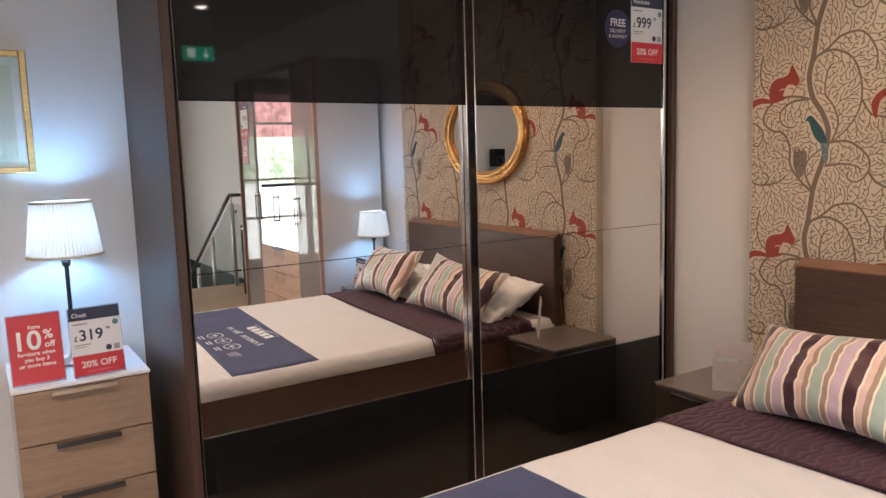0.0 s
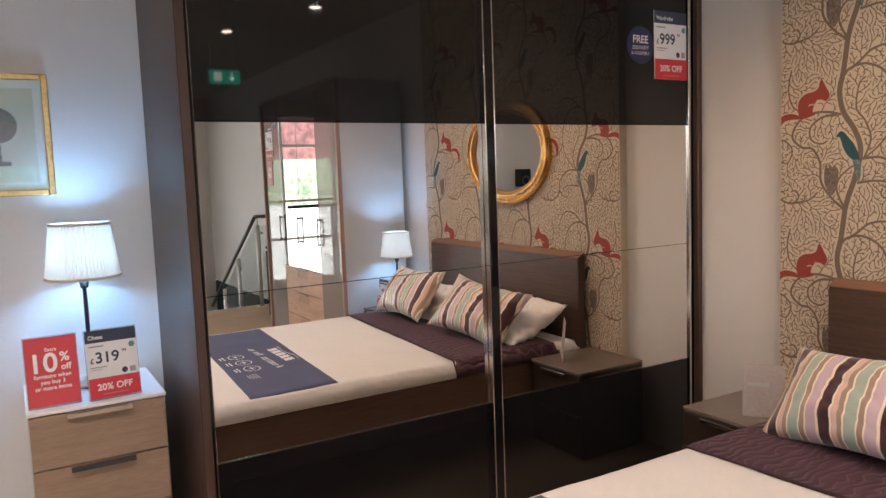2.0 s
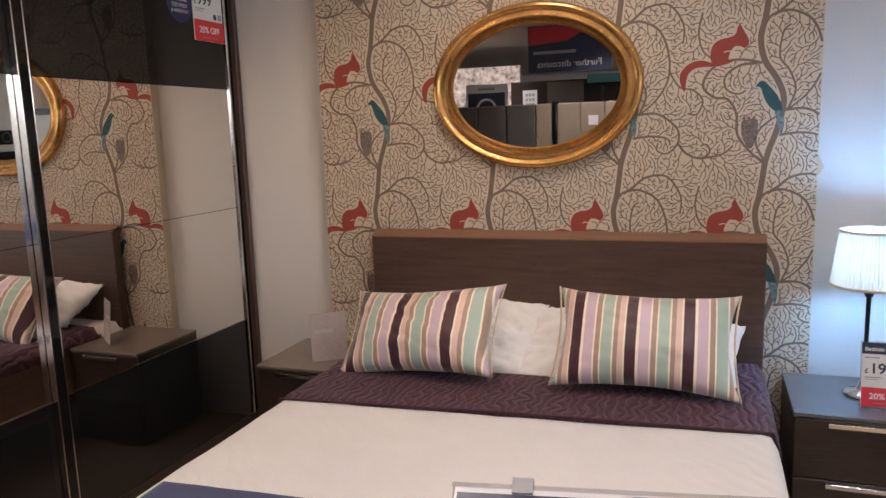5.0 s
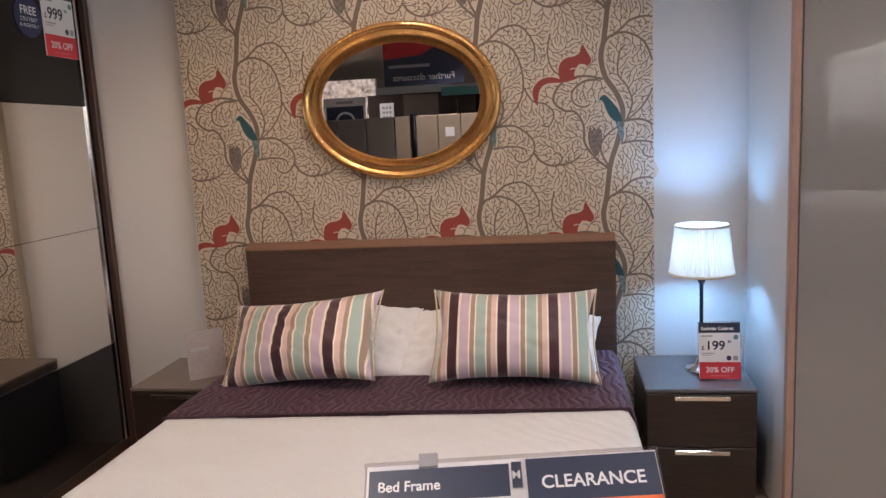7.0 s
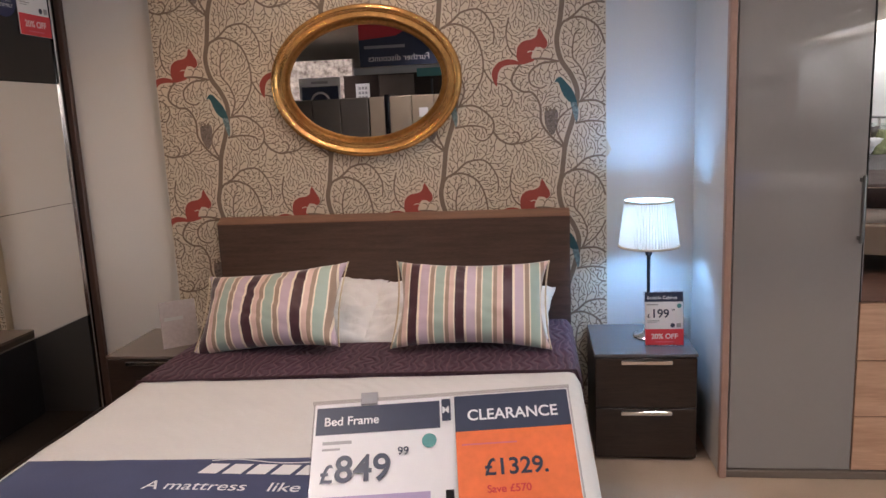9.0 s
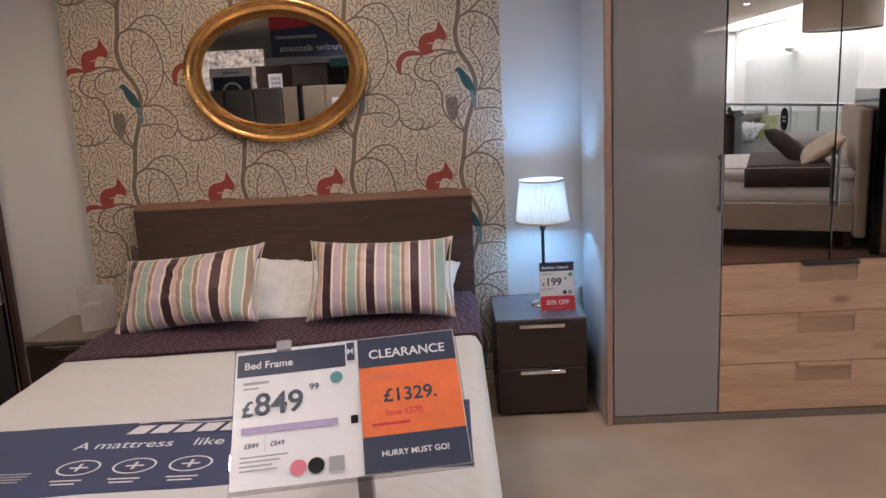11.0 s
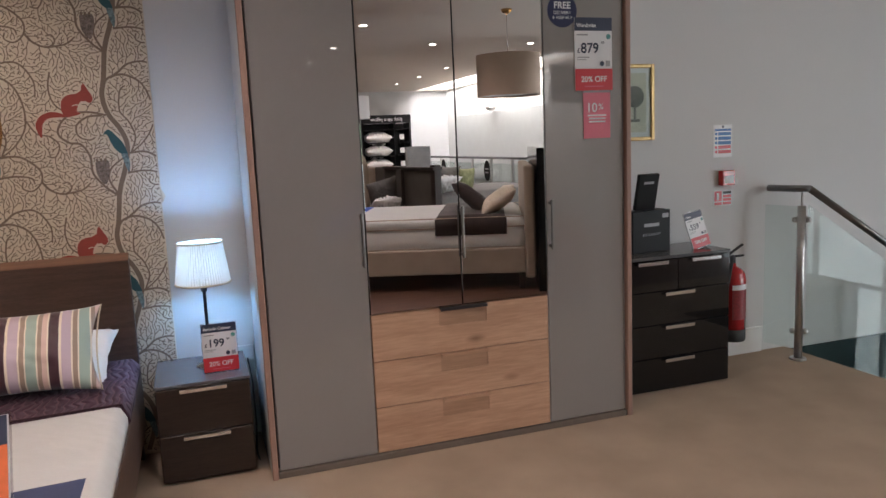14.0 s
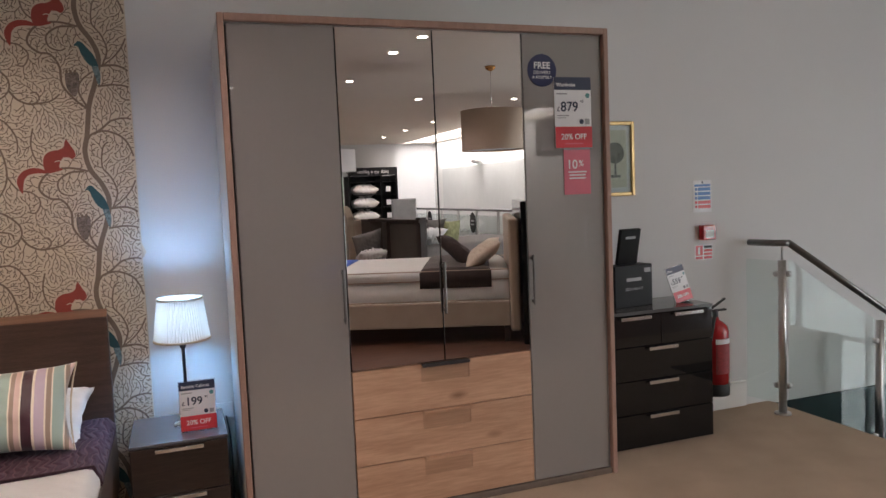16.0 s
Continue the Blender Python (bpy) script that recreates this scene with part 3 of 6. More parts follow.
def stitched(m):
    """Bunches of stitched wavy lines pressed into the cover."""
    nt = m.node_tree
    tc, wv, ns, mul, bp = (nt.nodes.new("ShaderNode" + k) for k in ("TexCoord", "TexWave", "TexNoise", "Math", "Bump"))
    wv.wave_type, wv.bands_direction = "BANDS", "DIAGONAL"
    for key, val in (("Scale", 9.0), ("Distortion", 5.0), ("Detail", 1.0), ("Detail Scale", 1.2)):
        wv.inputs[key].default_value = val
    ns.inputs["Scale"].default_value = 5.0
    mul.operation = "MULTIPLY"
    nt.links.new(tc.outputs["Object"], wv.inputs["Vector"])
    nt.links.new(tc.outputs["Object"], ns.inputs["Vector"])
    nt.links.new(wv.outputs[0], mul.inputs[0])
    nt.links.new(ns.outputs[0], mul.inputs[1])
    bp.inputs["Strength"].default_value, bp.inputs["Distance"].default_value = 0.35, 0.006
    nt.links.new(mul.outputs[0], bp.inputs["Height"])
    nt.links.new(bp.outputs[0], nt.nodes["Principled BSDF"].inputs["Normal"])


stitched(QUILTED)
mat_thing = thing("mattress", "white quilted foam mattress lying in the bed frame", "mattress", (0.8, -1.05, 0.30))
part("core", block(0.032, 1.568, -2.085, -0.08, 0.301, 0.44), QUILTED, mat_thing)
smooth(part("cover", soft_box(-0.008, 1.596, -2.10, -0.08, 0.428, 0.505, 0.045, 74, 92, 0.004, 1), QUILTED, mat_thing))
part("border_piping", block(0.0295, 1.5705, -2.0875, -0.0785, 0.385, 0.392), material("purple_piping", (0.16, 0.07, 0.22), 0.8, bump=0), mat_thing, "purple piping")


def wavy_quilt():
    """Deep plum quilting with rows of stitched waves."""
    m = material("plum_quilt", (0.055, 0.018, 0.036), 0.75, vary=0.2, scale=5, fine=120, bump=0, sheen=0.05)
    nt = m.node_tree
    b = nt.nodes["Principled BSDF"]
    tc = nt.nodes.new("ShaderNodeTexCoord")
    wv = nt.nodes.new("ShaderNodeTexWave")
    wv.wave_type, wv.bands_direction = "BANDS", "X"
    for key, val in (("Scale", 10.0), ("Distortion", 7.0), ("Detail", 0.5), ("Detail Scale", 1.5)):
        wv.inputs[key].default_value = val
    nt.links.new(tc.outputs["Object"], wv.inputs["Vector"])
    bp = nt.nodes.new("ShaderNodeBump")
    bp.inputs["Strength"].default_value, bp.inputs["Distance"].default_value = 0.9, 0.006
    nt.links.new(wv.outputs[0], bp.inputs["Height"])
    nt.links.new(bp.outputs[0], b.inputs["Normal"])
    old = b.inputs["Base Color"].links[0].from_socket
    line = nt.nodes.new("ShaderNodeValToRGB")
    line.color_ramp.elements[0].position, line.color_ramp.elements[1].position = 0.0, 0.14
    line.color_ramp.elements[0].color, line.color_ramp.elements[1].color = (0.7, 0.7, 0.7, 1), (0, 0, 0, 1)
    nt.links.new(wv.outputs[0], line.inputs[0])
    mix = nt.nodes.new("ShaderNodeMix")
    mix.data_type = "RGBA"
    nt.links.new(line.outputs[0], mix.inputs[0])
    nt.links.new(old, mix.inputs[6])
    mix.inputs[7].default_value = (0.15, 0.08, 0.095, 1)
    nt.links.new(mix.outputs[2], b.inputs["Base Color"])
    return m


def bend_line(points, n=8):
    pts = [Vector(p) for p in points]
    return [pts[i].lerp(pts[i + 1], k / n) for i in range(len(pts) - 1) for k in range(n)] + [pts[-1]]


runner = soft_box(-0.014, 1.602, -0.895, -0.225, 0.43, 0.516, 0.05, 60, 36, 0.004, 4, slant=0.12)
throw = thing("bed_runner", "deep plum quilted bed throw across the pillow end", "throw", (0.8, -0.45, 0.5))
for v in runner.verts:
    v.co.y += 0.14 * (v.co.x - 0.026) / 1.548 * min(1.0, max(0.0, (v.co.y + 0.775) / 0.55))
smooth(part("quilt", runner, wavy_quilt(), throw))
hem = tube(bend_line([(-0.016, -0.893, 0.44), (0.012, -0.895, 0.512), (0.8, -0.838, 0.519), (1.58, -0.778, 0.512), (1.604, -0.773, 0.44)]), 0.004, 6)
smooth(part("hem", hem, material("plum_hem", (0.04, 0.014, 0.022), 0.8, bump=0.1), throw, "stitched plum hem"))

# navy display cloth over the foot end
cloth = thing("mattress_display_cloth", "navy printed display cloth laid across the mattress foot end", "display cloth", (0.8, -1.75, 0.5))
sheet = soft_box(0.035, 1.532, -1.865, -1.455, 0.5, 0.5125, 0.006, 60, 30, 0.0038, 1)
for v in sheet.verts:
    v.co.y += 0.05 * (v.co.x - 0.85) / 0.74
smooth(part("cloth", sheet, NAVY, cloth))
CM = Matrix.Translation((0, 0, 0.5165))
for word, x in (("A", 0.45), ("mattress", 0.505), ("like", 0.775), ("no", 0.895)):
    part("motto_word", letters(word, 0.062, x, -1.66, 0, CM, bold=0.0004), WHITECARD, cloth, "white motto lettering")
for i in range(5):
    x = 0.56 + 0.066 * i
    bm = bmesh.new()
    bm.faces.new([bm.verts.new(CM @ Vector(c)) for c in ((x, -1.575, 0), (x + 0.052, -1.575, 0), (x + 0.068, -1.52, 0), (x + 0.016, -1.52, 0))])
    part("brand_bar", bm, WHITECARD, cloth, "white slanted brand bar")
bm = tube([(0.57 + 0.04 * i, -1.505 + 0.012 * math.sin(i * 0.9) * (1 - i / 12), 0.517) for i in range(10)], 0.0015, 4)
part("brand_line", bm, WHITECARD, cloth)
for i in range(3):
    x = 0.52 + 0.145 * i
    ring = bmesh.new()
    inner, outer = [], []
    for k in range(28):
        a = 2 * math.pi * k / 28
        inner.append(ring.verts.new((x + 0.050 * math.cos(a), -1.765 + 0.036 * math.sin(a), 0.5165)))
        outer.append(ring.verts.new((x + 0.056 * math.cos(a), -1.765 + 0.042 * math.sin(a), 0.5165)))
    for k in range(28):
        ring.faces.new((inner[k], inner[(k + 1) % 28], outer[(k + 1) % 28], outer[k]))
    flat(x - 0.024, x + 0.024, -1.769, -1.761, 0.0, CM, ring)
    flat(x - 0.004, x + 0.004, -1.785, -1.745, 0.0005, CM, ring)
    flat(x - 0.04, x + 0.04, -1.835, -1.828, 0.0, CM, ring)
    flat(x - 0.03, x + 0.03, -1.852, -1.845, 0.0, CM, ring)
    part("feature_badge", ring, WHITECARD, cloth, "white ringed feature symbol")
bm = bmesh.new()
for i in range(4):
    flat(0.31 + 0.006 * i, 0.41 - 0.004 * i, -1.79 - 0.014 * i, -1.783 - 0.014 * i, 0, CM, bm)
part("small_print", bm, GREYCARD, cloth)

# ---- cushions and pillows ----
PLUM, CREAM, SAGE, LILAC, TAN, PINK = (0.056, 0.014, 0.024), (0.90, 0.80, 0.66), (0.38, 0.49, 0.43), (0.60, 0.47, 0.55), (0.38, 0.27, 0.20), (0.74, 0.54, 0.48)
WEAVE = [(0, PLUM), (0.19, CREAM), (0.24, LILAC), (0.42, CREAM), (0.45, TAN), (0.54, CREAM), (0.57, SAGE), (0.76, CREAM), (0.79, TAN), (0.87, PINK), (0.965, CREAM)]
STRIPES = striped("striped_satin", WEAVE, 0.182, rough=0.36, offset=1.31)
STRIPES_TURNED = striped("striped_satin_turned", WEAVE, 0.205, rough=0.36, offset=0.827)


def pillow(w, h, d, seed, dent=0.0, nx=44, ny=30, pinch=0.06, crease=0.004):
    """A stuffed cushion about its own centre: x across, y up, z out; corners drawn to points."""
    bm = bmesh.new()
    sides = []
    for s in (1, -1):
        grid = []
        for j in range(ny + 1):
            row = []
            for i in range(nx + 1):
                u, v = -1 + 2 * i / nx, -1 + 2 * j / ny
                x = u * w / 2 * (1 - pinch * (1 - v * v))
                y = v * h / 2 * (1 - pinch * 1.3 * (1 - u * u))
                t = max(0.0, (1 - abs(u) ** 2.6) * (1 - abs(v) ** 2.6)) ** 0.55
                z = s * d / 2 * t
                z += t * 0.010 * noise.noise(Vector((u * 2.2, v * 2.2, seed + s))) + t * crease * noise.noise(Vector((u * 7, v * 5, seed))) + crease * 0.3 * (1 - t) * noise.noise(Vector((u * 14, v * 14, seed))) - t * crease * 1.8 * max(0.0, noise.noise(Vector((u * 4 + v * 6, v * 2, seed + 5))))
                y -= dent * math.exp(-((u + 0.25) / 0.3) ** 2) * max(0, v) ** 2
                x += 0.006 * noise.noise(Vector((v * 3, seed, u)))
                row.append((x, y, z))
            grid.append(row)
        sides.append(grid)
    top = [[bm.verts.new(c) for c in row] for row in sides[0]]
    bot = [[top[j][i] if i in (0, nx) or j in (0, ny) else bm.verts.new(sides[1][j][i]) for i in range(nx + 1)] for j in range(ny + 1)]
    for j in range(ny):
        for i in range(nx):
            bm.faces.new((top[j][i], top[j][i + 1], top[j + 1][i + 1], top[j + 1][i]))
            bm.faces.new((bot[j][i], bot[j + 1][i], bot[j + 1][i + 1], bot[j][i + 1]))
    return bm


def cushion(name, label, m, w, h, d, mat, seed, dent=0.0, piping=None, category="cushion", group="", pinch=0.06):
    ob = thing(name, label, category, m=m, group=group)
    body = smooth(part("cover", pillow(w, h, d, seed, dent, pinch=pinch, crease=0.05 if mat is COTTON else 0.007), mat, ob, local=True))
    if piping is not None:
        for sx in (-1, 1):
            pts = [(sx * w / 2 * (1 - 0.06 * (1 - v * v)), v * h / 2, 0) for v in [-1 + k / 6 for k in range(13)]]
            smooth(part("edge_cord", tube(pts, 0.0032, 6), piping, ob, "cream twisted edge cord", local=True))
    return ob


CORD = material("cream_cord", (0.62, 0.52, 0.38), 0.8, vary=0.2, fine=300, bump=0.4)
cushion("striped_cushion", "striped plum, sage and lilac satin cushion with cord edges", Matrix.Translation((0.383, -0.495, 0.668)) @ pose(0, 0, 0, 50, -6, -6) @ pose(0, 0, 0, 0, 0, 180), 0.635, 0.37, 0.185, STRIPES_TURNED, 3, 0.0, CORD, group="striped cushions on the bed", pinch=0.12)
cushion("striped_cushion", "striped plum, sage and lilac satin cushion leaning on white pillows", Matrix.Translation((1.195, -0.492, 0.681)) @ pose(0, 0, 0, 53, 1, 1), 0.61, 0.372, 0.19, STRIPES, 8, 0.0, CORD, group="striped cushions on the bed", pinch=0.12)
cushion("pillow", "crumpled white cotton pillow lying against the headboard", Matrix.Translation((0.43, -0.285, 0.595)) @ pose(0, 0, 0, 26, 0, 3), 0.74, 0.43, 0.19, COTTON, 5, 0.0, None, "pillow", "white pillows on the bed")
cushion("pillow", "white cotton pillow with a loose corner against the headboard", Matrix.Translation((1.12, -0.29, 0.58)) @ pose(0, 0, 0, 25, 2, -3), 0.80, 0.42, 0.17, COTTON, 11, 0.0, None, "pillow", "white pillows on the bed")

# ---- bedside cabinets ----


def bedside(x0, x1, top, label):
    """A two-drawer bedside cabinet with a glass top."""
    ob = thing("bedside_cabinet", label, "bedside cabinet", ((x0 + x1) / 2, -0.2, 0), group="bedside cabinets")
    part("body", block(x0, x1, -0.405, 0.0, 0.012, 0.436, 0.002), DARKWOOD, ob)
    part("plinth", block(x0 + 0.015, x1 - 0.015, -0.39, -0.01, 0, 0.012), GAP, ob)
    part("top", block(x0 - 0.002, x1 + 0.002, -0.425, 0.0, 0.437, 0.4505, 0.002), top, ob, "glass-topped cabinet top")
    for z0, z1 in ((0.016, 0.222), (0.227, 0.432)):
        dr = part("drawer", block(x0 + 0.002, x1 - 0.002, -0.424, -0.4055, z0, z1, 0.002), DARKWOOD, ob)
        mid = (x0 + x1) / 2
        hb = block(mid - 0.098, mid + 0.098, -0.442, -0.424, z1 - 0.012, z1 - 0.004, 0.002)
        add_box(hb, mid - 0.098, mid + 0.098, -0.4445, -0.440, z1 - 0.020, z1 - 0.004, 0.001)
        part("handle", hb, CHROME, dr, "chrome lip handle")
    return ob


bedside(1.673, 2.068, TOPGREY, "dark walnut two-drawer bedside cabinet with a grey glass top")
bedside(-0.402, -0.012, TAUPETOP, "dark two-drawer bedside cabinet tucked between wardrobe and bed")


# ---- table lamps ----
def table_lamp(at, label, pole, watts):
    x, y, z = at
    ob = thing("table_lamp", label, "table lamp", at, group="matching table lamps")
    base = lathe([(0.001, 0), (0.062, 0), (0.064, 0.006), (0.056, 0.014), (0.026, 0.022), (0.018, 0.034), (0.014, 0.05), (0.001, 0.055)], 32, at)
    smooth(part("base", base, CHROME, ob, "stepped chrome base"))
    smooth(part("pole", capped(lathe([(0.0075, 0.05), (0.0075, 0.35), (0.013, 0.352), (0.016, 0.375), (0.011, 0.378), (0.011, 0.39)], 20, at)), pole, ob))
    sh = lathe([(0.122, 0.392), (0.098, 0.578)], 120, at, ripple=-0.045, pleats=60)
    shade = part("shade", sh, SHADE, ob, "lit white pleated fabric shade")
    for r, h in ((0.1225, 0.388), (0.0985, 0.573)):
        smooth(part("binding", lathe([(r, h), (r + 0.0025, h + 0.003), (r, h + 0.009), (r - 0.002, h + 0.009), (r - 0.002, h), (r, h)], 60, at), CORD, shade))
    bulb = smooth(part("bulb", capped(lathe([(0.012, 0.385), (0.022, 0.405), (0.024, 0.425), (0.016, 0.445), (0.004, 0.45)], 20, at)), BULB, ob, "lit cool white bulb"))
    lamp("lamp_glow", "POINT", watts, COOL, Matrix.Translation((x, y, z + 0.485)), radius=0.045)
    return ob


BULB = glowing("cool_bulb", (0.8, 0.9, 1.0), 6)
table_lamp((1.912, -0.20, 0.451), "lit table lamp with white pleated shade on a bedside cabinet", DARKSTEEL, 13.5)
table_lamp((-1.19, -2.555, 0.737), "lit table lamp with white pleated shade on an oak chest", DARKSTEEL, 9.5)

# ---- oak chest of drawers ----
oc = thing("oak_chest", "narrow pale oak chest of drawers with white glass top", "chest of drawers", (-1.17, -2.56, 0))
CX, CY0, CY1, CZ = -0.965, -2.765, -2.353, 0.735
part("body", block(-1.365, CX + 0.0, CY0, CY1, 0.0, CZ - 0.012, 0.002), SIDEGREY, oc)
part("top", block(-1.366, CX + 0.022, CY0 - 0.003, CY1 + 0.003, CZ - 0.011, CZ, 0.002), WHITE, oc, "white glass top")
for i in range(4):
    z0 = 0.012 + i * 0.178
    dr = part("drawer", block(CX + 0.0005, CX + 0.019, CY0 + 0.003, CY1 - 0.003, z0, z0 + 0.174, 0.002), OAK_Y, oc, "pale oak drawer front")
    hb = block(CX + 0.019, CX + 0.036, -2.655, -2.46, z0 + 0.166, z0 + 0.172, 0.002)
    add_box(hb, CX + 0.034, CX + 0.038, -2.655, -2.46, z0 + 0.158, z0 + 0.172)
    part("handle", hb, CHROME if i == 3 else DARKSTEEL, dr, "lip handle")

# ---- black chest of drawers ----
bc = thing("black_chest", "glossy black four-tier chest of drawers with chrome handles", "chest of drawers", (4.39, -0.15, 0))
BX0, BX1, BF = 4.045, 4.735, -0.325
part("body", block(BX0, BX1, BF + 0.02, 0.03, 0.0, 0.744, 0.002), BLACK, bc)
part("top", block(BX0 - 0.003, BX1 + 0.003, BF - 0.002, 0.03, 0.745, 0.763, 0.002), TOPGREY, bc, "dark grey glass top")
mid = (BX0 + BX1) / 2
tiers = [(BX0, BX1, 0.006, 0.19), (BX0, BX1, 0.194, 0.378), (BX0, BX1, 0.382, 0.566), (BX0, mid, 0.57, 0.742), (mid, BX1, 0.57, 0.742)]
for x0, x1, z0, z1 in tiers:
    dr = part("drawer", block(x0 + 0.002, x1 - 0.002, BF, BF + 0.0195, z0, z1, 0.0015), BLACKGLASS, bc, "black glass drawer front")
    m_ = (x0 + x1) / 2
    hb = block(m_ - 0.095, m_ + 0.095, BF - 0.02, BF, z1 - 0.013, z1 - 0.004, 0.002)
    add_box(hb, m_ - 0.095, m_ + 0.095, BF - 0.023, BF - 0.018, z1 - 0.022, z1 - 0.004, 0.001)
    part("handle", hb, CHROME, dr, "chrome lip handle")

# ---- oval mirror ----
om = thing("oval_mirror", "oval wall mirror in a stepped gilt frame", "mirror", (0.72, -0.02, 1.571))
OMX = pose(0.72, -0.002, 1.571, 90, 0, 0)


def oval(profile, steps=96):
    """A moulding swept round an ellipse; profile: (inset from the rim, height off the wall)."""
    bm = bmesh.new()
    rings = []
    for inset, h in profile:
        rings.append([bm.verts.new(OMX @ Vector(((0.428 - inset) * math.cos(2 * math.pi * i / steps), (0.328 - inset) * math.sin(2 * math.pi * i / steps), h))) for i in range(steps)])
    for a, b in zip(rings, rings[1:]):
        for i in range(steps):
            bm.faces.new((a[i], a[(i + 1) % steps], b[(i + 1) % steps], b[i]))
    return bm


smooth(part("frame", oval([(0, 0), (0, 0.02), (0.006, 0.032), (0.016, 0.037), (0.026, 0.034), (0.03, 0.027), (0.036, 0.025), (0.05, 0.034), (0.058, 0.033)]), GOLD, om))
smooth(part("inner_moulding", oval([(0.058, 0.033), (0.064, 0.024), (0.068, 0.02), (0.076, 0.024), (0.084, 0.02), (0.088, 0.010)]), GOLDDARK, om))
pane = bmesh.new()
pane.faces.new([pane.verts.new(OMX @ Vector(((0.344) * math.cos(2 * math.pi * i / 96), 0.244 * math.sin(2 * math.pi * i / 96), 0.012))) for i in range(96)])
part("mirror_pane", pane, MIRROR, om)

# ---- printed wallpaper panel behind the bed ----
PX0, PX1 = -0.256, 1.762
TILE_W, TILE_H = 0.5225, 0.6405
paper = thing("wallpaper_panel", "cream wallpaper panel printed with squirrels, birds and curling branches", "wallpaper", (0.75, 0.02, 0), kind="structure")
part("board", block(PX0, PX1, 0.0, N - 0.001, 0, CEIL - 0.002), PAPER, paper)
rng = random.Random(7)


def bend(points, n=6):
    """A smooth line through a few points."""
    pts = [Vector(p) for p in points]
    out = []
    for i in range(len(pts) - 1):
        a, b, c, d = pts[max(i - 1, 0)], pts[i], pts[i + 1], pts[min(i + 2, len(pts) - 1)]
        for k in range(n):
            t = k / n
            out.append(0.5 * ((2 * b) + (c - a) * t + (2 * a - 5 * b + 4 * c - d) * t * t + (3 * b - a - 3 * c + d) * t ** 3))
    out.append(pts[-1])
    return out


strokes = []  # (points, width at root, width at tip)

trunk = bend([(0.100, 0.135), (0.086, 0.02), (0.072, -0.056), (0.088, -0.135), (0.132, -0.205), (0.156, -0.28), (0.138, -0.38), (0.113, -0.456), (0.100, -0.5055)], 8)
strokes.append((trunk, 0.021, 0.021))
mains = []


def even(pts, gap=0.005):
    """The same line with its points at even distances."""
    out, left = [pts[0]], gap
    for a, b in zip(pts, pts[1:]):
        ln = (b - a).length
        while left <= ln and ln > 0:
            out.append(a.lerp(b, left / ln))
            left += gap
        left -= ln
    return out


def curve(*points, w0=0.0100, w1=0.0062):
    """A printed main branch as a smooth curl."""
    pts = even(bend(points, 8))
    ident = 1 + len(mains)
    strokes.append((pts, w0, w1))
    mains.append((pts, ident))


curve((0.104, -0.512), (0.048, -0.465), (0.002, -0.40), (-0.003, -0.325), (-0.035, -0.27), (-0.082, -0.26), (-0.121, -0.223), (-0.110, -0.177), (-0.063, -0.135), (0.011, -0.128), (0.081, -0.144), w1=0.0092)
curve((0.062, -0.144), (0.002, -0.149), (-0.045, -0.186), (-0.040, -0.233), (0.002, -0.251), (0.030, -0.237))
curve((0.104, -0.512), (0.067, -0.437), (0.076, -0.386), (0.123, -0.344), (0.160, -0.330), w1=0.006)
curve((0.160, -0.315), (0.240, -0.315), (0.309, -0.371), (0.313, -0.426), (0.2745, -0.465), (0.236, -0.452), (0.242, -0.42))
curve((0.313, -0.426), (0.343, -0.465), (0.394, -0.486), (0.428, -0.465), (0.419, -0.435), (0.394, -0.439))
curve((0.394, -0.486), (0.47, -0.473), (0.513, -0.439))
curve((0.145, -0.405), (0.215, -0.398), (0.2745, -0.409), (0.285, -0.436))
curve((0.112, -0.62), (0.150, -0.5925), (0.198, -0.556), (0.2745, -0.554), (0.326, -0.627), (0.326, -0.70))
curve((0.088, 0.0), (0.112, 0.025), (0.172, 0.034), (0.240, -0.004), (0.2745, -0.09), (0.2745, -0.183), (0.232, -0.26), (0.165, -0.318))
curve((0.170, -0.312), (0.1935, -0.243), (0.172, -0.175), (0.138, -0.124), (0.147, -0.038), (0.172, -0.013), w0=0.008)
curve((0.394, 0.05), (0.381, -0.02), (0.395, -0.085), (0.43, -0.12), w0=0.0075)
curve((0.2745, -0.15), (0.315, -0.215), (0.365, -0.23), (0.40, -0.27), (0.38, -0.32), (0.345, -0.315), w0=0.0075)


def inside(p, outline):
    """Whether a point of the print lies in an outline."""
    odd = False
    for (ax, ay), (bx, by) in zip(outline, outline[1:] + outline[:1]):
        if (ay > p[1]) != (by > p[1]) and p[0] < (bx - ax) * (p[1] - ay) / (by - ay) + ax:
            odd = not odd
    return odd


BODY = [(0, 0), (0.011, -0.019), (0.020, -0.036), (0.031, -0.056), (0.032, -0.075), (0.018, -0.088), (0.004, -0.08), (-0.018, -0.082), (-0.030, -0.10), (-0.036, -0.122), (-0.022, -0.133), (-0.05, -0.143), (-0.082, -0.147), (-0.098, -0.122), (-0.097, -0.085), (-0.085, -0.063), (-0.062, -0.05), (-0.034, -0.046), (-0.013, -0.033), (-0.008, -0.012)]
TAIL = [(-0.085, -0.138), (-0.115, -0.126), (-0.15, -0.124), (-0.185, -0.14), (-0.206, -0.172), (-0.204, -0.205), (-0.188, -0.236), (-0.183, -0.20), (-0.176, -0.172), (-0.155, -0.152), (-0.12, -0.147), (-0.088, -0.148)]
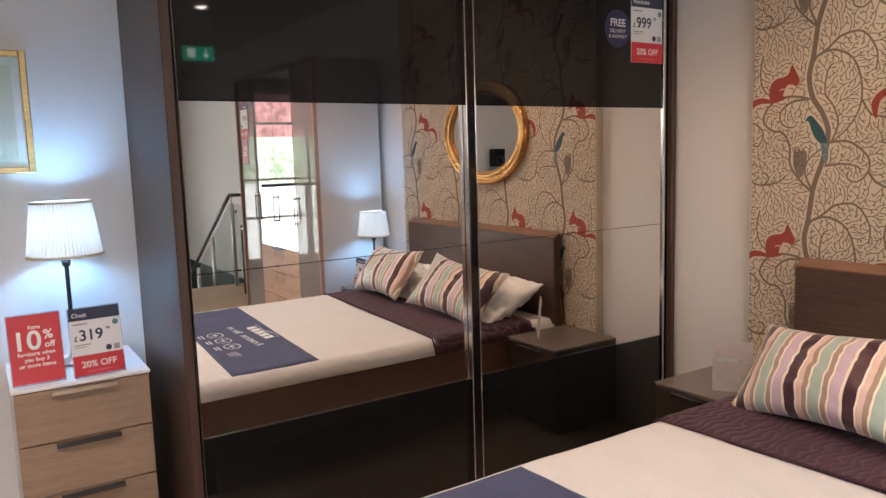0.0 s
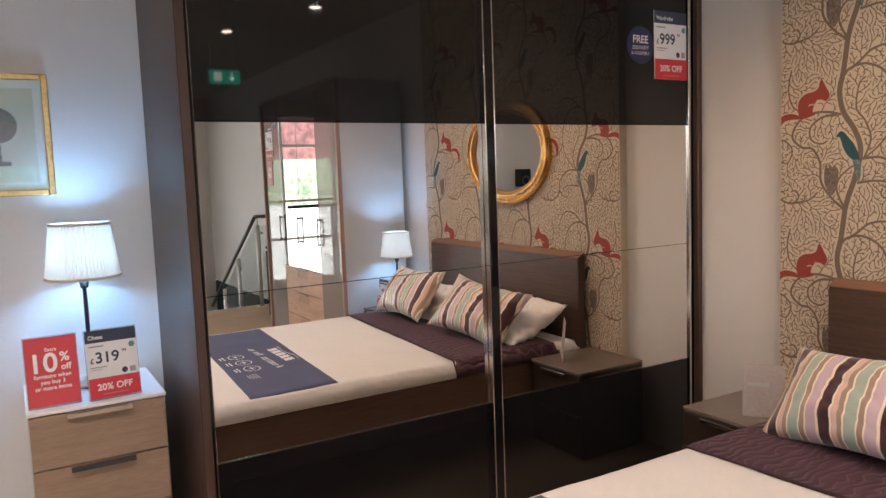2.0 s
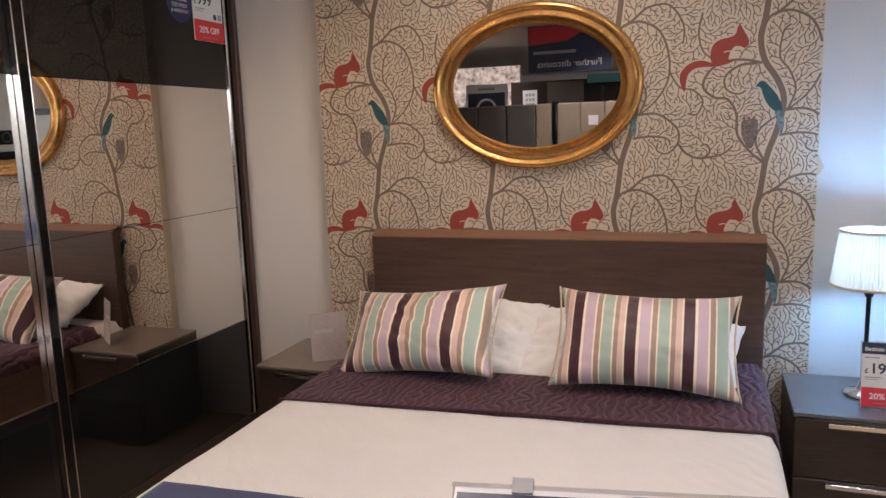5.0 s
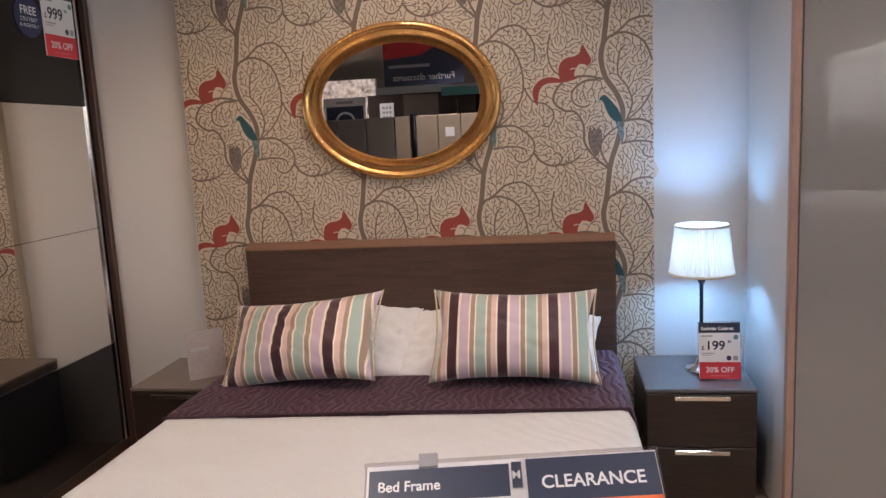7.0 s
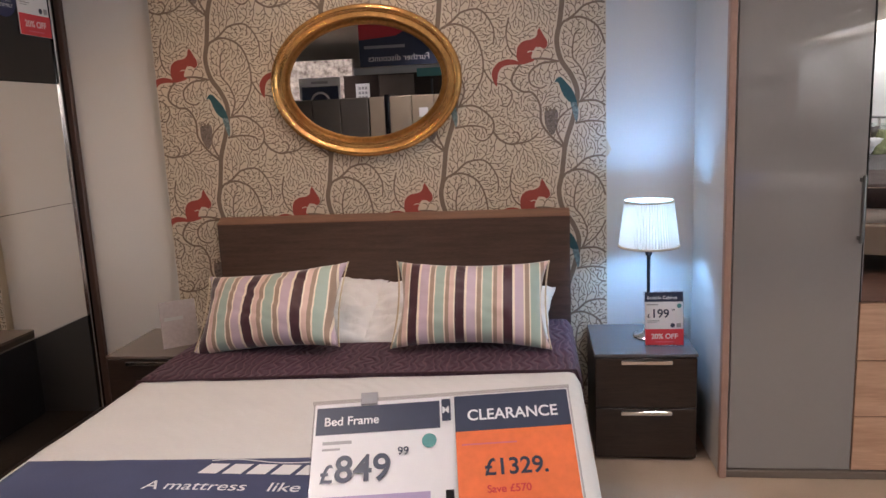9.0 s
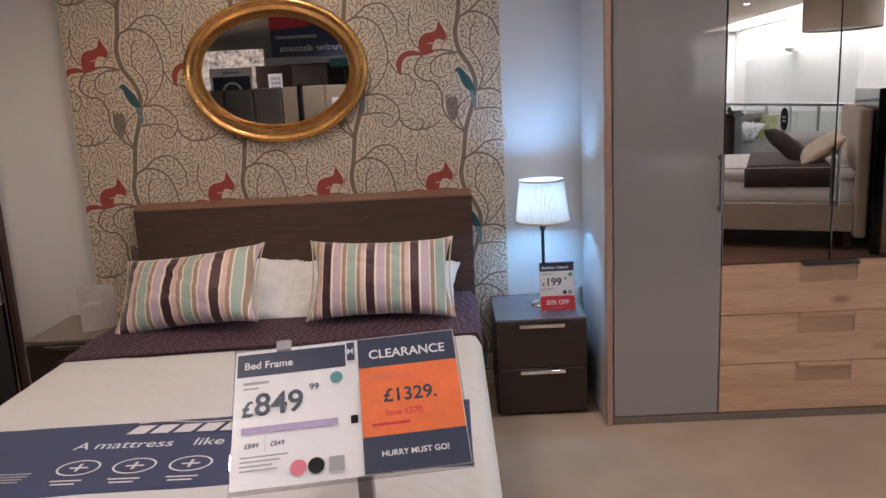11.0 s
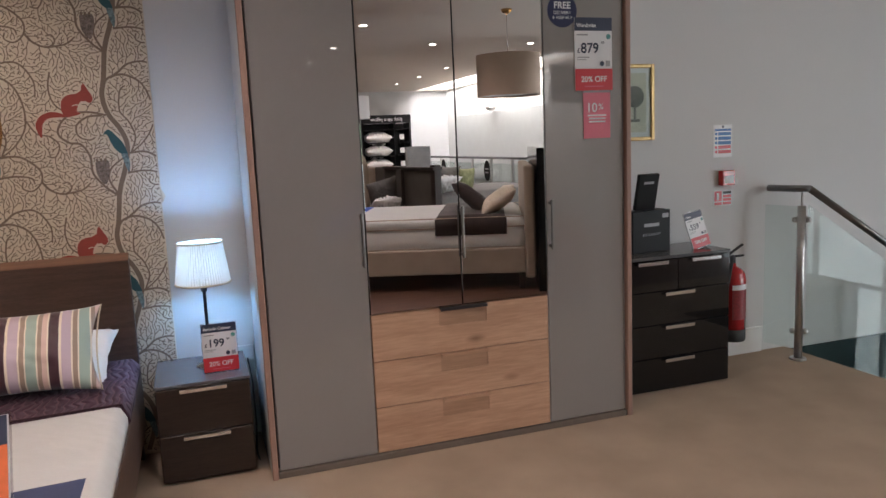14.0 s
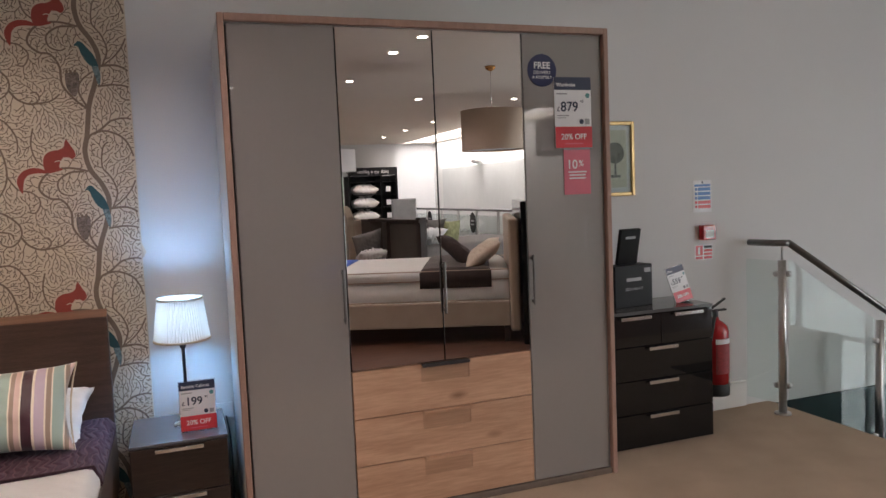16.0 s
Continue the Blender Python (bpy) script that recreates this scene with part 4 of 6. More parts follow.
BIRD = [(0.058, -0.232), (0.066, -0.218), (0.078, -0.208), (0.092, -0.212), (0.112, -0.235), (0.134, -0.262), (0.148, -0.295), (0.153, -0.322), (0.128, -0.318), (0.104, -0.296), (0.088, -0.265), (0.078, -0.235), (0.068, -0.228)]
BTAIL = [(0.153, -0.318), (0.160, -0.36), (0.152, -0.402), (0.140, -0.372), (0.130, -0.335), (0.128, -0.318)]
NEST = [(0.015, -0.35), (0.068, -0.345), (0.07, -0.40), (0.052, -0.452), (0.03, -0.435), (0.016, -0.40)]


inked = collections.defaultdict(list)
CLEAR = 0.0158


def ink(p):
    inked[(int(p.x % TILE_W / CLEAR), int(p.y % TILE_H / CLEAR))].append((p.x % TILE_W, p.y % TILE_H))


def is_bare(p, room):
    """Whether nothing is printed within some room of a point."""
    px, py = p.x % TILE_W, p.y % TILE_H
    nx, ny = int(TILE_W / CLEAR) + 1, int(TILE_H / CLEAR) + 1
    cx, cy = int(px / CLEAR), int(py / CLEAR)
    for i in (-1, 0, 1):
        for k in (-1, 0, 1):
            for qx, qy in inked.get(((cx + i) % nx, (cy + k) % ny), ()):
                dx, dy = abs(px - qx), abs(py - qy)
                if min(dx, TILE_W - dx) ** 2 + min(dy, TILE_H - dy) ** 2 < room * room:
                    return False
    return True


def shoot(start, angle, length, turn):
    """One twig between two forks, as far as there is room for it."""
    step, p, pts = 0.0018, Vector(start), [Vector(start)]
    while len(pts) * step < length:
        angle += turn * step
        p = p + step * Vector((math.cos(angle), math.sin(angle)))
        if not is_bare(p, min(CLEAR, 0.68 * step * len(pts))):
            break
        pts.append(p)
    if len(pts) * step < 0.0125:
        return None
    return pts, angle


def fork_out(first):
    """Twigs that fork again and again into the bare places of one repeat."""
    todo = collections.deque(first)
    while todo:
        start, angle, depth = todo.popleft()
        got = shoot(start, angle, rng.uniform(0.017, 0.028) * (1.4 if depth == 0 else 1), rng.uniform(-13, 13))
        if not got:
            continue
        pts, a = got
        for p in pts[2:]:
            ink(p)
        grown.append(pts)
        strokes.append((pts[::2] + [pts[-1]] if len(pts) % 2 == 0 else pts[::2], 0.0042 if depth < 2 else 0.0037, 0.0037 if depth < 2 else 0.0032))
        spread = rng.uniform(0.38, 0.56)
        for s in rng.sample((-1, 1), 2):
            todo.append((pts[-1], a + s * spread + rng.uniform(-0.12, 0.12), depth + 1))


grown = []
for outline in (BODY, TAIL, BIRD, BTAIL, NEST):
    for i in range(-60, 50):
        for k in range(-120, 5):
            if inside((i * 0.004, k * 0.004), outline):
                ink(Vector((i * 0.004, k * 0.004)))
first, stem = [], even(trunk)
for line in [pts for pts, ident in mains] + [stem]:
    flat_line = [Vector((p[0], p[1])) for p in line]
    for a, b in zip(flat_line, flat_line[1:]):
        ink(a)
        ink(a.lerp(b, 0.5))
    if line is stem:
        for p in flat_line:
            ink(p + Vector((0.008, 0)))
            ink(p - Vector((0.008, 0)))
        continue
    side = 1
    i = 3
    while i < len(flat_line) - 2:
        d = flat_line[i + 1] - flat_line[i - 1]
        first.append((flat_line[i], math.atan2(d.y, d.x) + side * rng.uniform(0.8, 1.05), 0))
        side, i = -side, i + rng.choice((3, 4, 4, 5))
rng.shuffle(first)
fork_out(first)
# later shoots into what is still bare
for rounds in range(2):
    late = []
    for pts in list(grown):
        k = rng.randrange(2, len(pts))
        d = pts[k] - pts[k - 1]
        late.append((pts[k], math.atan2(d.y, d.x) + rng.choice((-1, 1)) * rng.uniform(0.75, 1.1), 3))
    fork_out(late)


def ribbon_mesh():
    verts, faces = [], []
    for k, (pts, w0, w1) in enumerate(strokes):
        n = len(pts)
        layer = 0.0012 + 0.00002 * (k % 17)
        base = len(verts)
        for i, p in enumerate(pts):
            d = (pts[min(i + 1, n - 1)] - pts[max(i - 1, 0)]).normalized()
            w = (w0 + (w1 - w0) * i / (n - 1)) / 2
            verts.append((p.x - d.y * w, p.y + d.x * w, layer))
            verts.append((p.x + d.y * w, p.y - d.x * w, layer))
        for i in range(n - 1):
            a = base + 2 * i
            faces.append((a, a + 1, a + 3, a + 2))
    return np.array(verts), np.array(faces)


rv, rf = ribbon_mesh()
EAR = (-0.083, 1.757)
allv, allf, count = [], [], 0
for c in range(-1, 5):
    for r in range(-3, 3):
        v = rv + np.array([EAR[0] + c * TILE_W, EAR[1] + r * TILE_H, 0.00001 * (r % 2)])
        ok = (v[:, 0] > PX0) & (v[:, 0] < PX1) & (v[:, 1] > 0.01) & (v[:, 1] < CEIL - 0.01)
        f = rf[ok[rf].all(axis=1)]
        allv.append(np.column_stack([v[:, 0], -v[:, 2], v[:, 1]]))
        allf.append(f + count)
        count += len(v)
me = bpy.data.meshes.new("branch_print")
me.from_pydata(np.vstack(allv).tolist(), [], np.vstack(allf).tolist())
me.materials.append(BRANCH)
ob = new("branch_print", me)
ob.parent, ob.matrix_parent_inverse = paper, paper.matrix_basis.inverted()
tagged(ob, "printed brown curling branches and twigs", kind="stuff")



def printed(name, outline, x, z, mat, lift, label=""):
    if x + max(p[0] for p in outline) < PX0 + 0.005 or x + min(p[0] for p in outline) > PX1 - 0.005:
        return
    if z + max(p[1] for p in outline) > CEIL - 0.01 or z + min(p[1] for p in outline) < 0.02:
        return
    loop = [Vector(p) for p in outline]
    line = bend([(*p, 0) for p in loop] + [(*loop[0], 0)], 3)[:-1]
    bm = bmesh.new()
    bm.faces.new([bm.verts.new((min(max(x + p.x, PX0), PX1), -lift, z + p.y)) for p in line])
    bmesh.ops.remove_doubles(bm, verts=bm.verts[:], dist=0.0003)
    part(name, bm, mat, paper, label)


NESTINK = material("wallpaper_nest_ink", (0.20, 0.16, 0.14), 0.75, vary=0.5, scale=60, fine=240, bump=0)
BIRDTAILINK = material("wallpaper_tail_ink", (0.16, 0.23, 0.24), 0.75, vary=0.5, scale=60, fine=240, bump=0)
for c in range(-1, 5):
    for r in range(-3, 2):
        x, z = EAR[0] + c * TILE_W, EAR[1] + r * TILE_H
        printed("squirrel_print", BODY, x, z, SQRED, 0.0022, "printed red squirrel")
        printed("squirrel_tail_print", TAIL, x, z, SQRED, 0.0024)
        printed("squirrel_arm_line", [(-0.016, -0.078), (-0.026, -0.098), (-0.034, -0.124), (-0.030, -0.124), (-0.022, -0.099), (-0.013, -0.080)], x, z, PAPER, 0.0026)
        printed("squirrel_haunch_line", [(-0.052, -0.100), (-0.036, -0.096), (-0.026, -0.103), (-0.024, -0.100), (-0.036, -0.092), (-0.053, -0.097)], x, z, PAPER, 0.0027)
        printed("bird_print", BIRD, x, z, BIRDINK, 0.0022, "printed teal bird")
        printed("bird_tail_print", BTAIL, x, z, BIRDTAILINK, 0.0024)
        printed("nest_print", NEST, x, z, NESTINK, 0.0020, "printed nest")
        for k in range(3):
            printed("nestling_print", [(0.023 + 0.017 * k + 0.006 * math.cos(a), -0.342 + 0.008 * math.sin(a)) for a in (0, 1.05, 2.1, 3.14, 4.2, 5.2)], x, z, BRANCH, 0.0026)
# a torn flap at the panel's edge
fl = bmesh.new()
fl.faces.new([fl.verts.new(c) for c in ((1.760, -0.001, 1.285), (1.782, -0.006, 1.235), (1.772, -0.010, 1.215), (1.760, -0.001, 1.20))])
part("torn_flap", fl, PAPER, paper, "torn curling wallpaper flap")


# ---- signs ----
def sign(name, label, m, w, h, items, category="price sign", board=WHITECARD, thick=0.002, group="", stand=False):
    """A flat card about the middle of its foot. items: ('bar', x0, x1, y0, y1, mat), ('text', string, size, x, y, mat), ('disc', r, x, y, mat)."""
    ob = thing(name, label, category, m=m, group=group)
    part("card", block(-w / 2, w / 2, 0, h, -thick, 0), board, ob, local=True)
    one = Matrix.Identity(4)
    for k, it in enumerate(items):
        z = 0.0006 + 0.00025 * k
        if it[0] == "bar":
            part("printed_band", flat(*it[1:5], z, one), it[5], ob, local=True)
        elif it[0] == "text":
            part("lettering", letters(it[1], it[2], it[3], it[4], z, one, it[6] if len(it) > 6 else "LEFT", 1.0, it[2] * 0.018), it[5], ob, local=True)
        else:
            part("badge", round_flat(*it[1:4], z, one), it[4], ob, local=True)
    if stand:
        bm = bmesh.new()
        add_box(bm, -w / 2 - 0.003, w / 2 + 0.003, -0.004, h + 0.004, -thick - 0.004, -thick - 0.001)
        part("acrylic_back", bm, ACRYLIC, ob, local=True)
        part("acrylic_foot", block(-w / 2, w / 2, -0.004, -0.001, -0.065, 0.012), ACRYLIC, ob, local=True)
    return ob


def price_card(name, label, m, title, price, w=0.150, h=0.213, stand=True, off=True):
    s = w / 0.15
    items = [("bar", -w / 2, w / 2, h * 0.82, h, NAVYCARD), ("text", title, 0.018 * s, -w * 0.44, h * 0.87, WHITECARD),
             ("bar", -w * 0.44, -w * 0.15, h * 0.755, h * 0.775, GREYCARD), ("text", "£", 0.022 * s, -w * 0.44, h * 0.52, NAVYCARD),
             ("text", price, 0.048 * s, -w * 0.34, h * 0.52, NAVYCARD), ("text", "99", 0.013 * s, w * 0.20, h * 0.64, NAVYCARD),
             ("disc", 0.009 * s, w * 0.40, h * 0.74, TEALCARD), ("disc", 0.009 * s, w * 0.22, h * 0.37, NAVYCARD),
             ("bar", w * 0.32, w * 0.44, h * 0.33, h * 0.41, GREYCARD), ("bar", -w * 0.44, -w * 0.12, h * 0.45, h * 0.465, GREYCARD),
             ("bar", -w * 0.44, -w * 0.2, h * 0.42, h * 0.43, GREYCARD)]
    if off:
        items += [("bar", -w / 2, w / 2, 0, h * 0.30, REDCARD), ("text", "20% OFF", 0.028 * s, 0, h * 0.12, WHITECARD, "CENTER"), ("bar", -w * 0.25, w * 0.25, h * 0.05, h * 0.065, PINKCARD)]
    return sign(name, label, m, w, h, items, stand=stand)


price_card("price_sign", "white and red price card standing on the bedside cabinet", facing_south(1.957, -0.325, 0.457, 8), "Bedside Cabinet", "199")
price_card("price_sign", "white and red price card standing on the oak chest", facing_east(-0.975, -2.502, 0.742, 8, 4), "Chest", "319", 0.158, 0.225)
w_, h_ = 0.152, 0.222
sign("discount_sign", "red discount card in an acrylic stand on the oak chest", facing_east(-0.985, -2.682, 0.742, 8, 2), w_, h_, [
    ("text", "Extra", 0.016, 0, 0.176, WHITECARD, "CENTER"), ("text", "10", 0.086, -0.068, 0.110, WHITECARD), ("text", "%", 0.042, 0.024, 0.140, WHITECARD),
    ("text", "off", 0.028, 0.026, 0.112, WHITECARD), ("text", "furniture when", 0.018, 0, 0.090, WHITECARD, "CENTER"), ("text", "you buy 3", 0.018, 0, 0.071, WHITECARD, "CENTER"),
    ("text", "or more items", 0.018, 0, 0.052, WHITECARD, "CENTER")], board=REDCARD, stand=True)
price_card("price_sign", "white and red price card stuck on black wardrobe glass", facing_east(-0.7195, -0.135, 1.832), "Wardrobe", "999", 0.205, 0.30, stand=False)
price_card("price_sign", "white and red price card in a sleeve on grey wardrobe glass", facing_south(3.745, GF - 0.0045, 1.64), "Wardrobe", "879", 0.20, 0.335, stand=False)
sign("discount_sign", "pink-red discount card hanging on grey wardrobe glass", facing_south(3.76, GF - 0.0045, 1.415), 0.145, 0.235, [
    ("bar", -0.0725, 0.0725, 0.215, 0.235, GREYCARD), ("text", "10", 0.06, -0.058, 0.125, WHITECARD), ("text", "%", 0.04, 0.008, 0.136, WHITECARD),
    ("bar", -0.05, 0.05, 0.105, 0.112, WHITECARD), ("bar", -0.045, 0.045, 0.09, 0.097, WHITECARD), ("bar", -0.045, 0.045, 0.075, 0.082, WHITECARD)], board=PINKCARD)


def round_badge(label, m, r):
    ob = thing("round_badge", label, "sticker", m=m)
    one = Matrix.Identity(4)
    part("disc", capped(lathe([(r, 0), (r, 0.001)], 40)), BADGEBLUE, ob, local=True)
    part("lettering", letters("FREE", r * 0.56, 0, r * 0.12, 0.0018, one, "CENTER", 1.0, 0.001), WHITECARD, ob, local=True)
    part("lettering", letters("DELIVERY", r * 0.28, 0, -r * 0.22, 0.0018, one, "CENTER"), WHITECARD, ob, local=True)
    part("lettering", letters("& ASSEMBLY", r * 0.25, 0, -r * 0.5, 0.0018, one, "CENTER"), WHITECARD, ob, local=True)


round_badge("round navy free delivery sticker on black wardrobe glass", facing_east(-0.7205, -0.322, 1.975), 0.082)
round_badge("round navy free delivery sticker on grey wardrobe glass", facing_south(3.585, GF - 0.0015, 2.005), 0.076)

BOARD_AT = Matrix.Translation((1.300, -2.242, 0.713)) @ pose(0, 0, 0, 0, 0, 2.65) @ pose(0, 0, 0, 41) @ pose(0, 0, 0, 0, 0, 3.5) @ Matrix.Diagonal((0.985, 1, 1, 1))
sign("price_sign", "large bed frame price and clearance board clipped at the bed foot", BOARD_AT, 0.46, 0.295, [
    ("bar", -0.226, -0.002, 0.235, 0.287, NAVYCARD), ("text", "Bed Frame", 0.023, -0.212, 0.252, WHITECARD), ("bar", -0.212, -0.16, 0.216, 0.222, GREYCARD), ("bar", -0.212, -0.18, 0.205, 0.209, GREYCARD),
    ("text", "£", 0.045, -0.214, 0.148, NAVYCARD), ("text", "849", 0.066, -0.188, 0.148, NAVYCARD), ("text", "99", 0.020, -0.078, 0.190, NAVYCARD), ("disc", 0.013, -0.022, 0.212, TEALCARD),
    ("bar", -0.212, -0.022, 0.108, 0.123, LILACCARD), ("text", "£849", 0.014, -0.205, 0.080, NAVYCARD), ("text", "£849", 0.014, -0.155, 0.080, NAVYCARD), ("bar", -0.165, -0.164, 0.07, 0.102, GREYCARD),
    ("bar", -0.212, -0.12, 0.060, 0.063, GREYCARD), ("bar", -0.212, -0.135, 0.051, 0.054, GREYCARD), ("bar", -0.212, -0.15, 0.042, 0.045, GREYCARD), ("bar", -0.212, -0.14, 0.033, 0.036, GREYCARD),
    ("disc", 0.016, -0.100, 0.030, PINKCARD), ("disc", 0.016, -0.066, 0.030, BLACKMATT), ("bar", -0.042, -0.012, 0.014, 0.044, GREYCARD),
    ("bar", 0.002, 0.018, 0.245, 0.287, NAVYCARD), ("text", "M", 0.018, 0.002, 0.26, WHITECARD), ("bar", 0.004, 0.018, 0.105, 0.122, BLACKMATT),
    ("bar", 0.025, 0.228, 0.0, 0.29, NAVYCARD), ("bar", 0.025, 0.228, 0.072, 0.222, ORANGECARD), ("text", "CLEARANCE", 0.0285, 0.127, 0.242, WHITECARD, "CENTER"),
    ("bar", 0.035, 0.13, 0.196, 0.199, PINKCARD), ("text", "£1329.", 0.040, 0.125, 0.142, NAVYCARD, "CENTER"), ("text", "Save £570", 0.018, 0.11, 0.112, REDCARD, "CENTER"), ("bar", 0.045, 0.12, 0.092, 0.098, REDCARD),
    ("text", "HURRY MUST GO!", 0.016, 0.125, 0.030, WHITECARD, "CENTER")], thick=0.003)
clip = thing("sign_holder", "clear acrylic sign holder with grey bracket on the foot rail", "sign holder", (1.28, -2.13, 0.42))
part("bracket", block(1.295, 1.325, -2.150, -2.1185, 0.30, 0.79, 0.002), GREYCARD, clip)
one = BOARD_AT
part("top_lip", block(-0.234, 0.234, 0.294, 0.300, -0.006, 0.004, m=one), ACRYLIC, clip)
part("back_sheet", block(-0.234, 0.234, -0.006, 0.294, -0.008, -0.0045, m=one), ACRYLIC, clip)
part("clip_tab", block(-0.145, -0.115, 0.288, 0.310, -0.006, 0.006, m=one), GREYCARD, clip)
# blank acrylic stand seen from behind on the other cabinet
sign("card_holder", "translucent card holder turned away on the bedside cabinet", facing_south(-0.115, -0.30, 0.454, 6, 36), 0.152, 0.205, [("bar", -0.06, 0.02, 0.12, 0.135, GREYCARD)] , "card holder", board=HAZY)


# ---- framed pictures ----
def picture(label, m, w, h, globe):
    ob = thing("framed_picture", label, "picture", m=m)
    f = bmesh.new()
    for x0, x1, y0, y1 in ((-w / 2, -w / 2 + 0.022, 0, h), (w / 2 - 0.022, w / 2, 0, h), (-w / 2 + 0.022, w / 2 - 0.022, 0, 0.022), (-w / 2 + 0.022, w / 2 - 0.022, h - 0.022, h)):
        add_box(f, x0, x1, y0, y1, 0, 0.02, 0.004, 2)
    part("frame", f, PALEGOLD, ob, "thin gilt frame", local=True)
    one = Matrix.Identity(4)
    part("mount", flat(-w / 2 + 0.022, w / 2 - 0.022, 0.022, h - 0.022, 0.006, one), WHITECARD, ob, "white mount", local=True)
    part("print", flat(-w / 2 + 0.05, w / 2 - 0.05, 0.05, h - 0.05, 0.0065, one), PAPERPRINT, ob, "aged print of a globe on a stand", local=True)
    bm = round_flat(0.062, 0, h * 0.58, 0.007, one)
    bm.faces.new([bm.verts.new(c) for c in ((-0.006, h * 0.46, 0.007), (0.006, h * 0.46, 0.007), (0.008, h * 0.28, 0.007), (-0.008, h * 0.28, 0.007))])
    flat(-0.035, 0.035, h * 0.25, h * 0.285, 0.0072, one, bm)
    part("globe_drawing", bm, GLOBEINK, ob, local=True)
    part("picture_glass", block(-w / 2 + 0.022, w / 2 - 0.022, 0.022, h - 0.022, 0.010, 0.012), GLASS, ob, local=True)


PALEGOLD = material("pale_gilt", (0.60, 0.43, 0.20), 0.35, 0.7, vary=0.2, scale=12, fine=80, bump=0.08)
PAPERPRINT = material("aged_print_paper", (0.68, 0.66, 0.58), 0.8, vary=0.05, scale=8, bump=0)
GLOBEINK = material("engraving_ink", (0.22, 0.22, 0.21), 0.8, vary=0.5, scale=40, fine=160, bump=0)
picture("small print in a gilt frame on the pale wall", facing_east(W0 + 0.001, -2.775, 1.417), 0.335, 0.43, True)
picture("small globe print in a gilt frame on the grey wall", facing_south(4.36, N - 0.001, 1.386), 0.255, 0.435, True)

# ---- things on and beside the black chest ----


def kit_box(label, x, y, z, w, d, h, turn):
    m = Matrix.Translation((x, y, z)) @ pose(0, 0, 0, 0, 0, turn)
    ob = thing("display_box", label, "box", m=m)
    part("carton", block(-w / 2, w / 2, -d / 2, d / 2, 0, h, 0.002), BLACKMATT, ob, local=True)
    f = Matrix.Translation((0, -d / 2 - 0.0008, 0)) @ pose(0, 0, 0, 90)
    part("printed_band", flat(-w * 0.2, w * 0.2, h * 0.62, h * 0.70, 0.0002, f), GREYCARD, ob, local=True)
    return ob, f


kb, f = kit_box("black care kit carton standing on the black chest", 4.31, -0.13, 0.7635, 0.265, 0.11, 0.235, 6)
part("lettering", letters("BED CARE KIT", 0.020, 0, 0.095, 0.0004, f, "CENTER"), GREYCARD, kb, local=True)
part("badge", flat(0.075, 0.12, 0.19, 0.215, 0.0004, f), GREYCARD, kb, local=True)
lf = thing("leaflet_holder", "black leaflet holder standing on a carton", "leaflet holder", m=Matrix.Translation((4.315, -0.11, 1.0005)) @ pose(0, 0, 0, 12, 0, 6))
part("holder", block(-0.07, 0.07, -0.012, 0.012, 0, 0.205, 0.002), BLACKMATT, lf, local=True)
part("printed_band", flat(-0.035, 0.035, 0.15, 0.165, 0.0135, pose(0, 0, 0, 90)), GREYCARD, lf, local=True)
price_card("price_sign", "white and red price card standing on the black chest", Matrix.Translation((4.645, -0.20, 0.770)) @ pose(0, 0, 0, 76, -9, 8), "Chest", "559", 0.135, 0.205)

ext = thing("fire_extinguisher", "red fire extinguisher hung on the wall beside the black chest", "fire extinguisher", (4.93, -0.06, 0.14))
EX = (4.955, -0.055, 0.14)
smooth(part("cylinder", capped(lathe([(0.05, 0.075), (0.078, 0.076), (0.078, 0.39), (0.07, 0.425), (0.045, 0.45), (0.022, 0.462), (0.02, 0.48)], 28, EX)), RED, ext, "glossy red cylinder"))
smooth(part("skirt", capped(lathe([(0.074, 0.0), (0.079, 0.004), (0.079, 0.075), (0.05, 0.076)], 28, EX)), RUBBER, ext, "black foot skirt"))
lab = bmesh.new()
for i in range(10):
    a0, a1 = radians(-130 + i * 9), radians(-130 + (i + 1) * 9)
    lab.faces.new([lab.verts.new((EX[0] + 0.0792 * math.cos(a), EX[1] + 0.0792 * math.sin(a), EX[2] + z)) for a, z in ((a0, 0.14), (a1, 0.14), (a1, 0.36), (a0, 0.36))])
part("label", lab, material("label_red", (0.26, 0.03, 0.035), 0.4, vary=0.3, scale=60, fine=160, bump=0), ext, "printed instruction label")
lab = bmesh.new()
for i in range(10):
    a0, a1 = radians(-130 + i * 9), radians(-130 + (i + 1) * 9)
    lab.faces.new([lab.verts.new((EX[0] + 0.0796 * math.cos(a), EX[1] + 0.0796 * math.sin(a), EX[2] + z)) for a, z in ((a0, 0.325), (a1, 0.325), (a1, 0.355), (a0, 0.355))])
part("label_heading", lab, WHITECARD, ext)
smooth(part("valve", capped(lathe([(0.012, 0.48), (0.018, 0.485), (0.018, 0.515), (0.008, 0.53)], 16, EX)), DARKSTEEL, ext))
part("lever", block(4.925, 5.035, -0.066, -0.046, 0.655, 0.667, 0.003), RUBBER, ext)
part("carry_handle", block(-0.012, 0.115, -0.010, 0.010, 0, 0.010, 0.003, m=Matrix.Translation((4.93, -0.055, 0.672)) @ pose(0, 0, 0, 0, -28, 0)), RUBBER, ext)
smooth(part("hose", tube(bend([(4.93, -0.08, 0.645), (4.885, -0.12, 0.60), (4.868, -0.11, 0.48), (4.862, -0.09, 0.34), (4.862, -0.085, 0.24)], 6), 0.011, 8), RUBBER, ext, "black rubber hose"))
